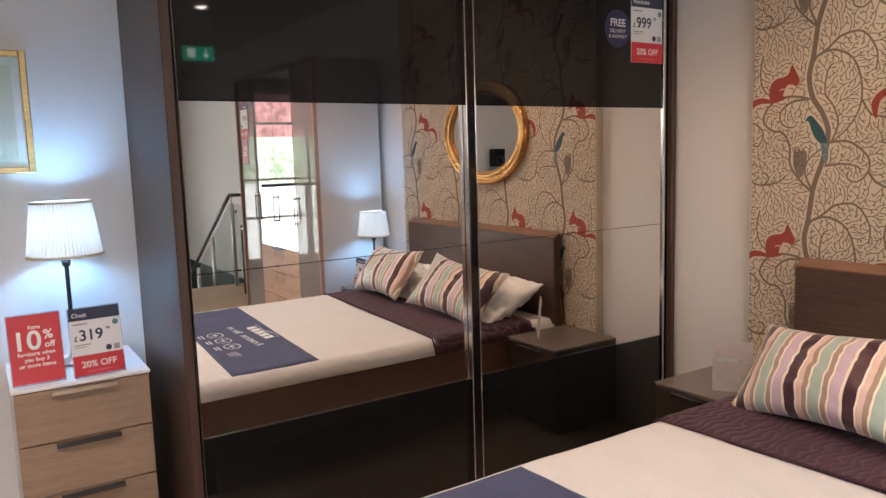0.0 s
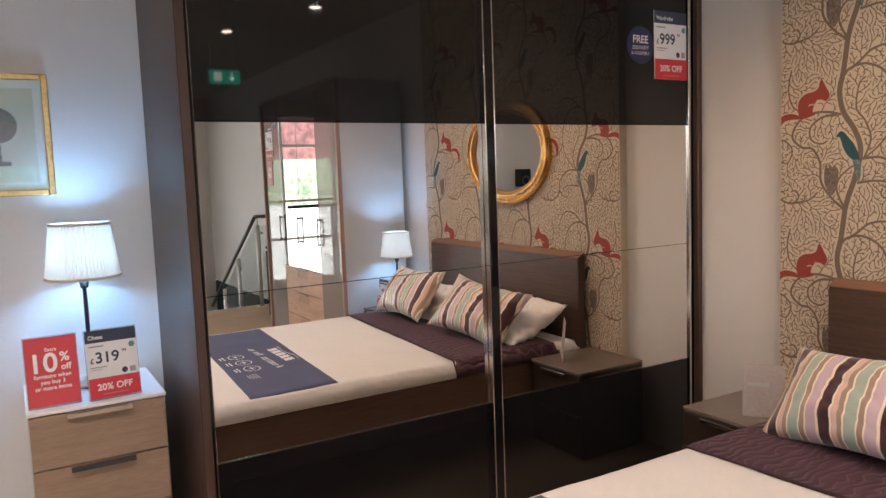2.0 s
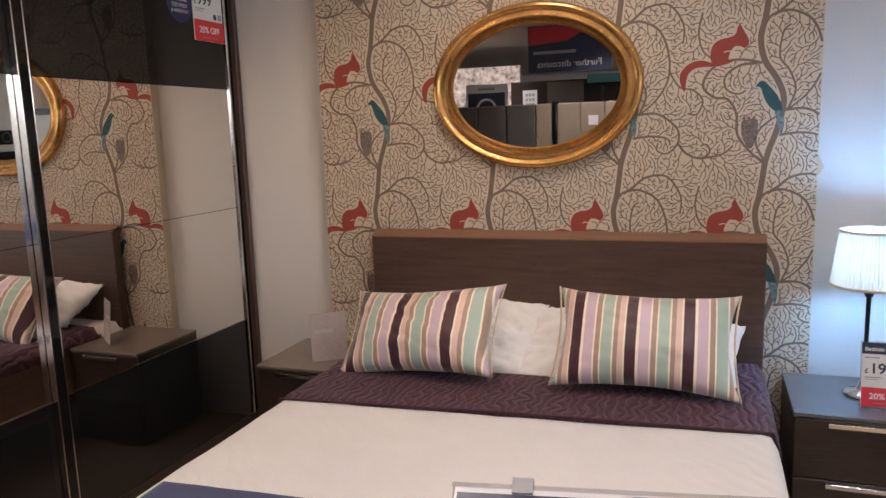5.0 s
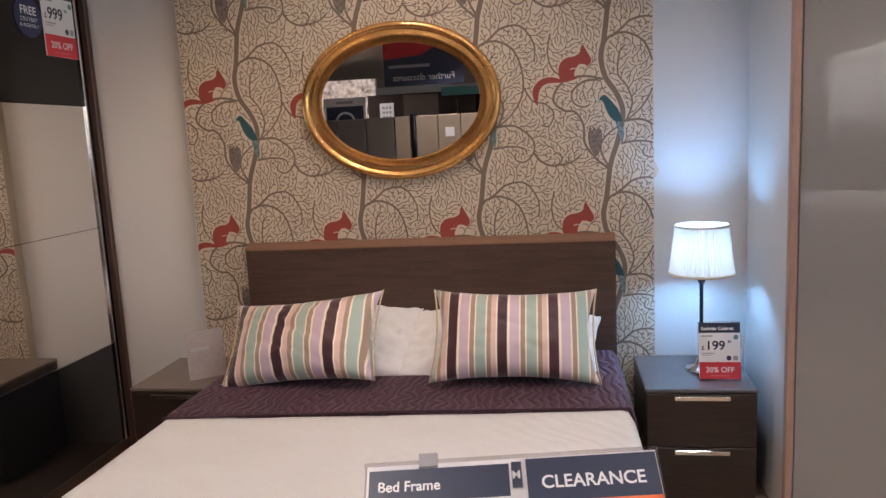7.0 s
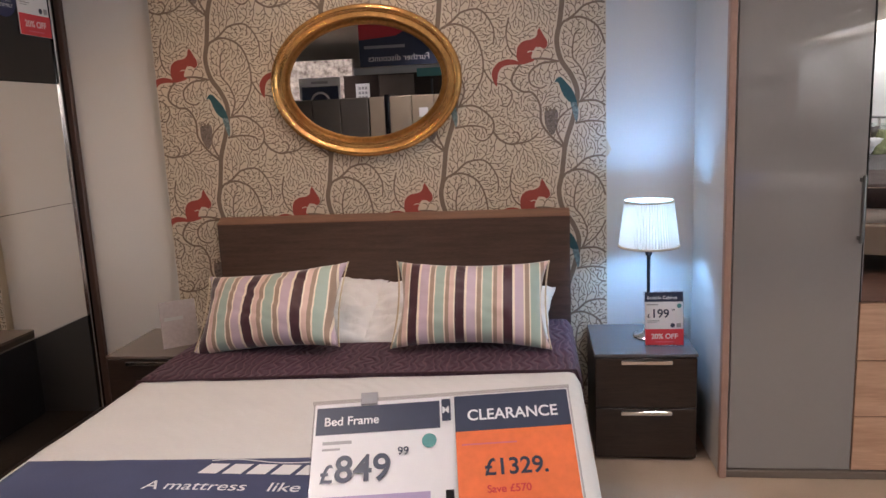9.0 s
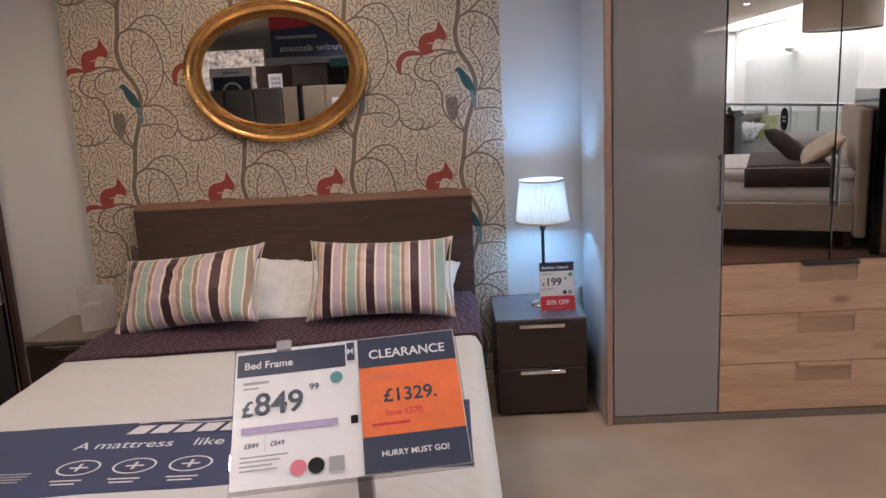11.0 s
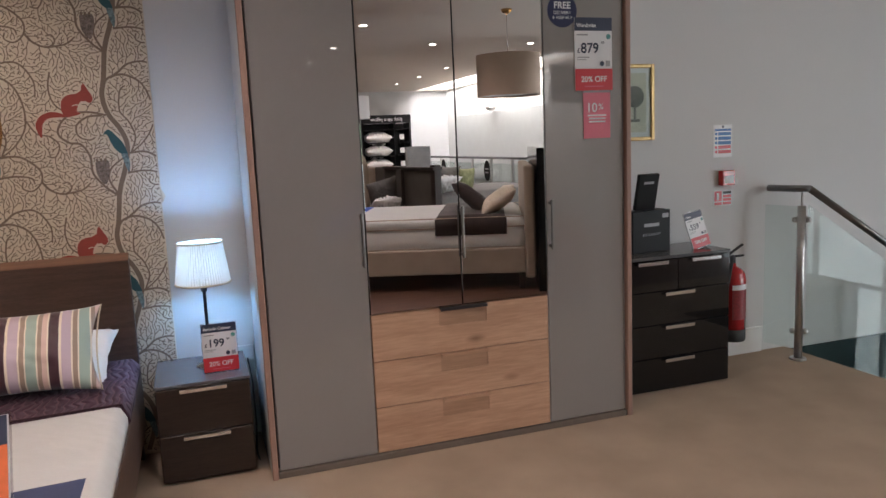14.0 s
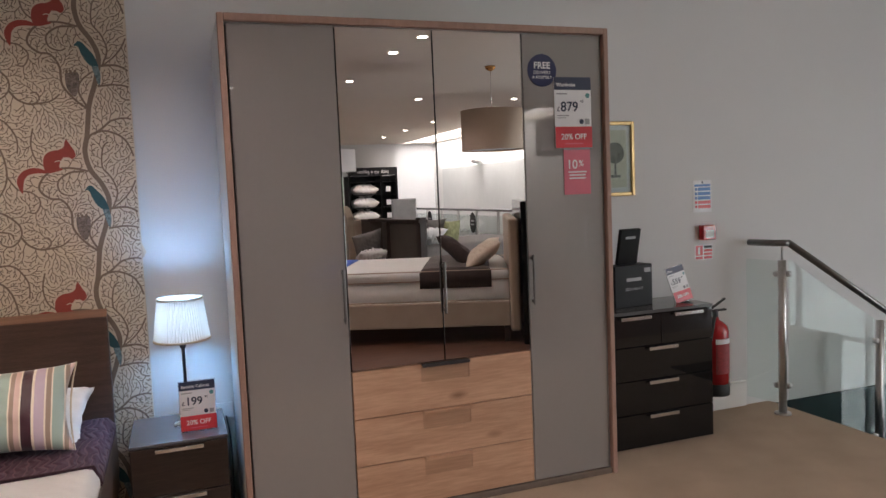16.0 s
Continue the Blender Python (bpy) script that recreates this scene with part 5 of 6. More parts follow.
part("wall_bracket", block(4.91, 4.96, 0.025, N, 0.50, 0.58), DARKSTEEL, ext)
ext.matrix_basis = Matrix.Translation((0.03, 0, 0)) @ ext.matrix_basis

sign("fire_notice", "blue and red fire action notice on the wall", facing_south(4.985, N - 0.003, 1.262), 0.138, 0.196, [
    ("disc", 0.008, 0.0, 0.184, NAVYCARD), ("bar", -0.06, 0.06, 0.158, 0.172, BLUECARD)] + [("bar", -0.035, 0.06, 0.132 - 0.027 * k, 0.152 - 0.027 * k, BLUECARD if k < 3 else REDCARD) for k in range(5)] +
    [("disc", 0.009, -0.05, 0.142 - 0.027 * k, BLUECARD if k < 3 else REDCARD) for k in range(5)], "notice")
al = thing("fire_alarm_point", "red fire alarm call point on the wall", "alarm", (5.0, N, 1.13))
part("housing", block(4.955, 5.05, N - 0.045, N, 1.09, 1.182, 0.006, 2), RED, al, "red plastic housing")
part("press_panel", block(4.972, 5.033, N - 0.0475, N - 0.0455, 1.105, 1.15), PLASTIC, al, "white press panel")
sign("fire_notice", "red extinguisher notice on the wall", facing_south(4.99, N - 0.003, 0.965), 0.135, 0.095, [
    ("bar", -0.062, -0.008, 0.028, 0.09, REDCARD), ("bar", -0.062, -0.008, 0.006, 0.022, REDCARD)] + [("bar", 0.0, 0.062, 0.006 + 0.022 * k, 0.022 + 0.022 * k, BLACKMATT if k == 3 else REDCARD) for k in range(4)] +
    [("bar", -0.045, -0.03, 0.036, 0.08, WHITECARD)], "notice")
so = thing("wall_socket", "white double wall socket above the cabinet", "socket", (2.08, N, 0.42))
part("plate", block(2.015, 2.125, N - 0.010, N, 0.385, 0.465, 0.003), PLASTIC, so)
for x in (2.045, 2.095):
    part("switch", block(x - 0.008, x + 0.008, N - 0.014, N - 0.0102, 0.44, 0.455), PLASTIC, so)
cab = tube(bend([(2.09, 0.03, 0.40), (2.10, -0.05, 0.30), (2.095, -0.16, 0.12), (2.085, -0.22, 0.02), (2.09, -0.32, 0.008)], 6), 0.004, 6)
tagged(part("power_cable", cab, RUBBER), "black power cable trailing to the floor", "cable")

# ---- glass balustrade at the stairs ----


def post(x, y, z0, z1, parent, clamps=(0.18, 0.87), side=-1):
    p = smooth(part("post", capped(lathe([(0.024, z0), (0.024, z1)], 24, (x, y, 0))), STEEL, parent, "brushed steel post"))
    smooth(part("foot_plate", capped(lathe([(0.05, z0), (0.05, z0 + 0.008), (0.046, z0 + 0.012), (0.025, z0 + 0.012)], 28, (x, y, 0))), STEEL, parent))
    return p


bal = thing("stair_balustrade", "glass stair balustrade with steel posts and sloping handrail", "balustrade", (5.42, -0.4, 0))
post(5.362, -0.205, 0, 0.955, bal)
smooth(part("rail_stem", capped(lathe([(0.007, 0.95), (0.007, 1.04)], 12, (5.362, -0.205, 0))), STEEL, bal))
smooth(part("handrail", tube([(5.318, N - 0.03, 1.055), (5.350, -0.16, 1.057), (5.365, -0.205, 1.058), (5.41, -0.215, 1.057)], 0.021, 14), RAILSTEEL, bal, "satin steel handrail"))
smooth(part("handrail", tube([(5.40, -0.215, 1.06), (6.17, -0.235, 0.582), (7.5, -0.26, -0.26)], 0.021, 14), RAILSTEEL, bal, "sloping satin steel handrail"))
g = bmesh.new()
for c0, c1, zb0, zb1, zt0, zt1 in (((5.318, N - 0.01), (5.356, -0.175), 0.06, 0.06, 0.95, 0.95),):
    d = Vector((c1[1] - c0[1], -(c1[0] - c0[0]), 0)).normalized() * 0.005
    vs = [g.verts.new(Vector(p) + s * d) for s in (-1, 1) for p in ((*c0, zb0), (*c1, zb1), (*c1, zt1), (*c0, zt0))]
    for q in ((0, 1, 2, 3), (7, 6, 5, 4), (0, 4, 5, 1), (1, 5, 6, 2), (2, 6, 7, 3), (3, 7, 4, 0)):
        g.faces.new([vs[k] for k in q])
pane = part("glass_panel", g, GLASS, bal, "clear glass panel")
pane.visible_shadow = False
SLOPE = 0.62
for xb in (6.14, 6.9):
    z = 1.06 - (xb - 5.40) * SLOPE
    smooth(part("post", capped(lathe([(0.024, z - 1.22), (0.024, z - 0.09)], 20, (xb, -0.232, 0))), STEEL, bal, "brushed steel post"))
    for zc in (z - 0.22, z - 0.85):
        cl = capped(lathe([(0.001, -0.014), (0.017, -0.014), (0.019, 0), (0.017, 0.014), (0.001, 0.014)], 16, m=Matrix.Translation((xb - 0.035, -0.232, zc)) @ pose(0, 0, 0, 90, 0, 0)))
        smooth(part("glass_clamp", cl, STEEL, bal, "round steel glass clamp"))
for x0, x1 in ((5.395, 6.11), (6.17, 6.87)):
    za, zb = 0.955 - (x0 - 5.40) * SLOPE, 0.955 - (x1 - 5.40) * SLOPE
    g = bmesh.new()
    vs = [g.verts.new((x, -0.225 + s_ * 0.005, z)) for s_ in (-1, 1) for x, z in ((x0, za - 0.90), (x1, zb - 0.90), (x1, zb), (x0, za))]
    for q in ((0, 1, 2, 3), (7, 6, 5, 4), (0, 4, 5, 1), (1, 5, 6, 2), (2, 6, 7, 3), (3, 7, 4, 0)):
        g.faces.new([vs[k] for k in q])
    pane = part("glass_panel", g, GLASS, bal, "clear glass panel with sloping top")
    pane.visible_shadow = False
for z in (0.175, 0.868):
    for dx, dy in ((-0.008, 0.035), (0.036, -0.012)):
        cl = capped(lathe([(0.001, -0.014), (0.017, -0.014), (0.019, 0), (0.017, 0.014), (0.001, 0.014)], 16, m=Matrix.Translation((5.362 + dx, -0.205 + dy, z)) @ pose(0, 0, 0, 0, 90, 0)))
        smooth(part("glass_clamp", cl, STEEL, bal, "round steel glass clamp"))

# ---- window ----
win = thing("window_1", "large window with white glazing bars beyond the stairwell", "window", (W1, -3.2, -1.6), kind="structure")
for y in (-1.6, -2.3, -3.2, -4.1, -5.06):
    part("mullion", block(W1 + 0.03, W1 + 0.09, y - 0.04, y, -1.6, 2.55, 0.004), WHITE, win)
for z in (-1.6, -0.3, 0.5, 1.12, 2.02, 2.51):
    part("glazing_bar", block(W1 + 0.035, W1 + 0.085, -5.06, -1.6, z, z + 0.04), WHITE, win)
pane = part("pane", block(W1 + 0.055, W1 + 0.061, -5.1, -1.6, -1.6, 2.55), GLASS, win)
pane.visible_shadow = False
street = thing("street_backdrop", "street beyond the window with trees and a red facade", "backdrop", (14, -4, -3), kind="structure")
part("pale_ground", block(13.9, 14.0, -22, 10, -4, 0.9), PALE, street)
part("trees", block(13.9, 14.0, -22, 10, 0.9, 2.0), FOLIAGE, street)
part("red_facade", block(13.9, 14.0, -22, 10, 2.0, 3.2), FACADE, street)
part("pale_sky", block(13.9, 14.0, -22, 10, 3.2, 9), PALE, street)

# ---- ceiling fittings ----
dl = thing("downlight", "round recessed downlight glowing in the ceiling", "downlight", (3.95, -3.3, CEIL), group="ceiling downlights")
rim = lathe([(0.042, -0.004), (0.055, -0.006), (0.06, 0.0)], 24, (3.95, -3.3, CEIL))
smooth(part("rim", rim, WHITE, dl, "white rim"))
part("lens", round_flat(0.043, 3.95, -3.3, CEIL - 0.0035, Matrix.Identity(4), 20), DOWNLIGHT, dl, "glowing lens")
SPOTS = [(3.9, -4.0), (3.88, -5.7), (3.9, -7.6), (3.87, -9.4), (3.9, -11.3), (3.9, -13.2), (6.6, -5.5), (6.62, -7.1), (6.6, -8.7), (6.5, -10.3), (6.5, -12.0), (6.5, -13.7),
         (2.6, -6.25), (2.5, -8.0), (2.6, -9.8), (2.5, -11.6), (2.3, -1.5), (3.4, -0.97), (2.3, -0.6), (-0.2, -1.05), (1.35, -1.05), (0.5, -2.9), (2.5, -2.6),
         (0.4, -4.4), (0.2, -6.3), (-1.2, -5.4), (-1.2, -7.0), (-2.6, -6.2), (1.2, -7.6), (5.2, -2.6), (5.2, -7.2)]
for x, y in SPOTS:
    copy_thing(dl, Matrix.Translation((x, y, CEIL)))

ex = thing("exit_sign", "green illuminated exit sign hanging from the ceiling", "exit sign", (4.0, -0.85, 2.38))
part("case", block(4.0, 4.03, -1.0, -0.70, 2.375, 2.515, 0.003), PLASTIC, ex)
part("face", block(3.996, 3.9995, -0.992, -0.708, 2.383, 2.507), SIGNGREEN, ex, "green lit face")
xm = Matrix.Translation((3.9955, -0.85, 2.38)) @ pose(0, 0, 0, 0, 0, -90) @ pose(0, 0, 0, 90)
bm = flat(0.03, 0.10, 0.03, 0.11, 0, xm)
part("doorway_symbol", bm, SIGNWHITE, ex)
bm = flat(-0.075, -0.06, 0.05, 0.11, 0, xm)
bm.faces.new([bm.verts.new(xm @ Vector(c)) for c in ((-0.10, 0.06, 0), (-0.067, 0.025, 0), (-0.035, 0.06, 0))])
part("arrow_symbol", bm, SIGNWHITE, ex)
for y in (-0.97, -0.73):
    part("hanging_rod", capped(lathe([(0.004, 2.515), (0.004, CEIL)], 8, (4.015, y, 0))), STEEL, ex)


def drum_pendant(label, x, y, r, z0, z1, cloth=None):
    ob = thing("pendant_lamp", label, "pendant lamp", (x, y, z1), group="drum pendants")
    smooth(part("shade", lathe([(r, z0), (r, z1), (r - 0.004, z1), (r - 0.004, z0), (r, z0)], 64, (x, y, 0)), cloth or SHADE_TAUPE, ob, "fabric drum shade"))
    part("diffuser", round_flat(r - 0.005, x, y, z0 + 0.02, Matrix.Identity(4), 48), COTTON, ob, "white diffuser")
    smooth(part("stem", capped(lathe([(0.004, z1 - 0.1), (0.004, CEIL - 0.02)], 10, (x, y, 0))), CHROME, ob))
    smooth(part("ceiling_rose", capped(lathe([(0.02, CEIL - 0.05), (0.05, CEIL - 0.03), (0.058, CEIL - 0.001)], 24, (x, y, 0))), GOLD, ob, "brass ceiling rose"))


drum_pendant("large taupe drum pendant over the upholstered bed", 5.13, -4.58, 0.33, 1.87, 2.29)
drum_pendant("pale cream drum pendant deeper in the showroom", 4.2, -8.0, 0.25, 1.80, 2.12, COTTON)

before = set(scene.objects)
# ---- showroom behind: upholstered bed ----
ub = thing("upholstered_bed", "taupe upholstered bed frame with padded headboard", "bed", (3.9, -4.5, 0))
part("side_rail", block(2.86, 4.86, -3.76, -3.70, 0.155, 0.40, 0.015, 2), TAUPE, ub)
part("side_rail", block(2.86, 4.86, -5.32, -5.26, 0.155, 0.40, 0.015, 2), TAUPE, ub)
part("foot_rail", block(2.80, 2.86, -5.32, -3.70, 0.155, 0.40, 0.015, 2), TAUPE, ub)
part("headboard", block(4.86, 4.96, -5.34, -3.69, 0.10, 1.18, 0.03, 3), TAUPE, ub)
for x in (2.84, 4.80):
    for y in (-3.78, -5.30):
        part("leg", block(x, x + 0.05, y, y + 0.05, 0, 0.155), DARKWOOD, ub)
m2 = thing("mattress", "cream pillow-top mattress on the upholstered bed", "mattress", (3.9, -4.5, 0.4))
smooth(part("core", soft_box(2.87, 4.855, -5.25, -3.765, 0.36, 0.60, 0.03, 30, 24, 0.002, 2), LINEN, m2))
smooth(part("pillow_top", soft_box(2.865, 4.857, -5.255, -3.76, 0.602, 0.705, 0.045, 30, 24, 0.004, 3), LINEN, m2))
for z in (0.405, 0.60, 0.695):
    pipe = tube([(2.862, -5.257, z), (4.858, -5.257, z), (4.858, -3.757, z), (2.862, -3.757, z), (2.862, -5.257, z)], 0.006, 6)
    part("piping", pipe, TAUPE, m2, "taupe edge piping")
tagged(smooth(part("bed_throw", soft_box(4.0, 4.69, -5.265, -3.745, 0.53, 0.722, 0.04, 30, 40, 0.006, 9), BROWNCLOTH)), "dark brown quilted throw across the upholstered bed", "throw")
tagged(smooth(part("mattress_protector", soft_box(2.862, 3.20, -5.258, -3.757, 0.50, 0.711, 0.04, 16, 24, 0.002, 5), material("blue_display_cloth", (0.03, 0.09, 0.42), 0.8, bump=0.1))), "blue display cloth over the mattress end", "display cloth")
cushion("pillow", "beige pillow leaning on the padded headboard", Matrix.Translation((4.62, -4.15, 0.83)) @ pose(0, 0, 0, 35, 0, -90), 0.70, 0.42, 0.17, material("beige_pillow", (0.60, 0.50, 0.40), 0.9, bump=0.2), 21, 0, None, "pillow")
cushion("bolster_cushion", "dark brown rolled cushion on the upholstered bed", Matrix.Translation((4.36, -4.30, 0.84)) @ pose(0, 0, 0, 0, 38, 20), 0.52, 0.16, 0.16, BROWNCLOTH, 22, 0, None, "cushion")
bp = thing("partition_board", "black gloss display panel behind the upholstered bed", "display panel", (5.0, -4.5, 0))
part("panel", block(4.975, 5.045, -5.36, -3.55, 0, 1.335, 0.003), BLACK, bp)
oc2 = thing("oak_cabinet", "oak cabinet standing behind the black display panel", "cabinet", (5.25, -3.85, 0))
part("body", block(5.06, 5.40, -4.1, -3.62, 0, 0.60, 0.003), OAK, oc2)
part("top", block(5.05, 5.41, -4.11, -3.60, 0.601, 0.625, 0.003), OAK, oc2)
part("back_post", block(5.06, 5.12, -4.1, -3.62, 0.6255, 1.0, 0.003), OAK_Z, oc2)

# the group stands turned to the aisle
turn = Matrix.Translation((4.88, -3.70, 0)) @ pose(0, 0, 0, 0, 0, 23) @ Matrix.Translation((-4.88, 3.70, 0))
for ob in [o for o in scene.objects if o not in before and o.parent is None]:
    ob.matrix_basis = turn @ ob.matrix_basis

# second bed deeper in
before = set(scene.objects)
b2 = thing("wooden_bed", "dark wood bed frame with grey panelled headboard", "bed", (5.6, -7.0, 0))
part("headboard_post", block(4.62, 4.72, -6.42, -6.30, 0, 1.13, 0.005), DARKWOOD, b2)
part("headboard", block(4.63, 4.70, -7.9, -6.42, 0.3, 1.06, 0.01), BOARD, b2, "grey panelled headboard")
part("headboard_rim", block(4.60, 4.74, -7.9, -6.30, 1.06, 1.10, 0.004), DARKWOOD, b2)
part("side_rail", block(4.72, 6.75, -6.40, -6.36, 0.2, 0.42), DARKWOOD, b2)
part("foot_rail", block(6.72, 6.76, -7.9, -6.36, 0.2, 0.45), DARKWOOD, b2)
for y in (-7.85, -6.45):
    part("leg", block(6.68, 6.74, y, y + 0.05, 0, 0.2), DARKWOOD, b2)
m3 = thing("mattress", "grey covered mattress on the dark wooden bed", "mattress", (5.7, -7.1, 0.4))
smooth(part("cover", soft_box(4.73, 6.71, -7.88, -6.41, 0.30, 0.74, 0.05, 24, 20, 0.004, 6), material("grey_bed_cover", (0.24, 0.23, 0.225), 0.9, vary=0.1, bump=0.3), m3))
cushion("pillow", "white pillow on the dark wooden bed", Matrix.Translation((4.93, -6.72, 0.82)) @ pose(0, 0, 0, 0, -25, 90), 0.62, 0.40, 0.18, COTTON, 31, 0, None, "pillow")
cushion("cushion", "dark grey cushion standing on the wooden bed", Matrix.Translation((5.24, -7.0, 0.90)) @ pose(0, 0, 0, 78, 0, 10), 0.33, 0.36, 0.15, GREYCLOTH, 32, 0, None, "cushion", "cushions on the wooden bed")
cushion("cushion", "green leaf-patterned cushion standing on the wooden bed", Matrix.Translation((5.42, -6.85, 0.88)) @ pose(0, 0, 0, 78, 0, -8), 0.28, 0.33, 0.14, GREENCLOTH, 33, 0, None, "cushion", "cushions on the wooden bed")
turn = Matrix.Translation((4.96, -6.6, 0)) @ pose(0, 0, 0, 0, 0, -10) @ Matrix.Translation((-4.67, 6.36, 0))
for ob in [o for o in scene.objects if o not in before and o.parent is None]:
    ob.matrix_basis = turn @ ob.matrix_basis
b3 = thing("grey_headboard", "tall pale grey upholstered headboard on display", "headboard", (5.36, -8.4, 0))
part("panel", block(5.18, 5.58, -8.75, -8.65, 0, 1.37, 0.02, 2), material("pale_grey_cloth", (0.42, 0.42, 0.42), 0.9, bump=0.2), b3)
for y0, h, mt, lab in ((-9.4, 1.05, TAUPE, "tan upholstered headboard of a far display bed"), (-10.6, 1.15, OAK_Z, "wooden headboard of a far display bed")):
    fb = thing("far_bed", lab, "bed", (4.6, y0, 0))
    part("headboard", block(4.2, 4.9, y0 - 0.08, y0, 0, h, 0.02, 2), mt, fb)
    part("base", block(4.2, 5.6, y0 - 1.4, y0 - 0.081, 0.15, 0.55, 0.03, 2), LINEN, fb)
    part("leg", block(4.3, 4.36, y0 - 1.3, y0 - 1.24, 0, 0.15), DARKWOOD, fb)
    part("leg", block(5.4, 5.46, y0 - 1.3, y0 - 1.24, 0, 0.15), DARKWOOD, fb)
lb = thing("arched_bed", "low bed with a beige arched headboard and dark wooden end panel", "bed", (4.4, -8.2, 0))
arch = bmesh.new()
rim = [(-9.0, 0.0), (-8.05, 0.0)] + [(-8.525 + 0.475 * math.cos(radians(a)), 1.02 + 0.28 * math.sin(radians(a))) for a in range(0, 181, 12)]
sides = [[arch.verts.new((x, y, z)) for y, z in rim] for x in (4.30, 4.40)]
arch.faces.new(sides[0])
arch.faces.new(sides[1][::-1])
for k in range(len(rim)):
    n = (k + 1) % len(rim)
    arch.faces.new((sides[0][k], sides[0][n], sides[1][n], sides[1][k]))
part("headboard", arch, BEIGEBOARD, lb, "beige arched headboard")
part("base", block(4.41, 4.72, -8.95, -7.45, 0.05, 0.50, 0.03, 2), LINEN, lb)
part("end_panel", block(4.725, 4.80, -8.95, -7.45, 0, 1.07, 0.008), DARKWOOD, lb, "dark wooden end panel")
cushion("cushion", "taupe cushion leaning on the arched bed", Matrix.Translation((4.56, -7.85, 0.74)) @ pose(0, 0, 0, 62, -14, 5), 0.46, 0.42, 0.16, GREYCLOTH, 42, 0, None, "cushion")
cushion("pillow", "white pillow lying on the arched bed", Matrix.Translation((4.55, -7.62, 0.59)) @ pose(0, 0, 0, 20, 0, 0), 0.46, 0.32, 0.15, COTTON, 43, 0, None, "pillow")
cushion("cushion", "grey textured cushion on a far display bed", Matrix.Translation((4.62, -9.62, 0.76)) @ pose(0, 0, 0, 70, 10, 0), 0.45, 0.40, 0.16, GREYCLOTH, 41, 0, None, "cushion")

# pillow shelves at the far wall
sh = thing("pillow_shelf", "black shelving stacked with white pillows under a sign board", "shelf unit", (6.25, -14.4, 0))
part("back", block(5.74, 6.92, -14.66, -14.62, 0, 1.9), BLACKMATT, sh)
for x in (5.74, 6.50, 6.87):
    part("upright", block(x, x + 0.05, -14.62, -14.15, 0, 1.9), BLACKMATT, sh)
for k in range(6):
    part("shelf_board", block(5.79, 6.87, -14.62, -14.15, 0.20 + 0.31 * k, 0.225 + 0.31 * k), BLACKMATT, sh)
hd = part("sign_board", block(5.74, 6.92, -14.20, -14.14, 1.90, 2.09), BLACKMATT, sh, "dark sign board over the shelves")
part("lettering", letters("pick up a pillow", 0.12, 0, 1.955, 0, Matrix.Translation((6.33, -14.135, 0)) @ pose(0, 0, 0, 90, 0, 180), "CENTER"), WHITECARD, hd)
for k in range(5):
    cushion("pillow", "white pillow lying on the black shelving", Matrix.Translation((6.14, -14.34, 0.335 + 0.31 * k)), 0.64, 0.42, 0.25, COTTON, 50 + k, 0, None, "pillow", "pillows on the shelves")
    tg = thing("shelf_label", "small white label on the shelving upright", "label", (6.62, -14.14, 0.32 + 0.31 * k), group="shelf labels")
    part("card", block(6.63, 6.74, -14.148, -14.14, 0.28 + 0.31 * k, 0.40 + 0.31 * k), WHITECARD, tg)

for x in (6.0, 6.45):
    cushion("pillow", "packed pillow lying on top of the shelving", Matrix.Translation((x, -14.45, 2.0)), 0.42, 0.34, 0.2, LINEN, 60 + int(x * 10), 0, None, "pillow", "pillows on top of the shelves")
# loudspeakers on the white wall
for y, z, h in ((-5.85, 1.20, 0.34), (-6.55, 1.42, 0.24)):
    sp = thing("loudspeaker", "black box loudspeaker on a bracket on the white wall", "loudspeaker", (W1 - 0.12, y, z), group="loudspeakers")
    part("cabinet", block(W1 - 0.24, W1 - 0.05, y - 0.12, y + 0.12, z, z + h, 0.008, 2), BLACKMATT, sp)
    cone = lathe([(0.001, -0.012), (0.05, -0.004), (0.082, 0.004), (0.09, 0.004), (0.09, 0.0)], 24, m=Matrix.Translation((W1 - 0.2405, y, z + 0.12)) @ pose(0, 0, 0, 0, -90, 0))
    smooth(part("cone", cone, DARKSTEEL, sp, "dark speaker cone"))
    part("bracket", block(W1 - 0.05, W1 - 0.001, y - 0.03, y + 0.03, z + 0.06, z + h - 0.06), DARKSTEEL, sp)
# gallery balustrade and the wall beyond it
gb = thing("gallery_balustrade", "long glass balustrade with steel posts along the gallery edge", "balustrade", (7.48, -11, 0))
for k in range(14):
    y = -2.7 - k
    part("post", block(7.46, 7.50, y - 0.02, y + 0.02, -0.006, 1.05), STEEL, gb, "steel post")
    if k < 13:
        p_ = part("glass_panel", block(7.476, 7.484, y - 0.97, y - 0.03, 0.08, 0.97), GLASS, gb, "clear glass panel")
        p_.visible_shadow = False
smooth(part("handrail", tube([(7.48, -2.0, 1.075), (7.48, -15.8, 1.075)], 0.024, 12), DARKSTEEL, gb, "dark round handrail"))
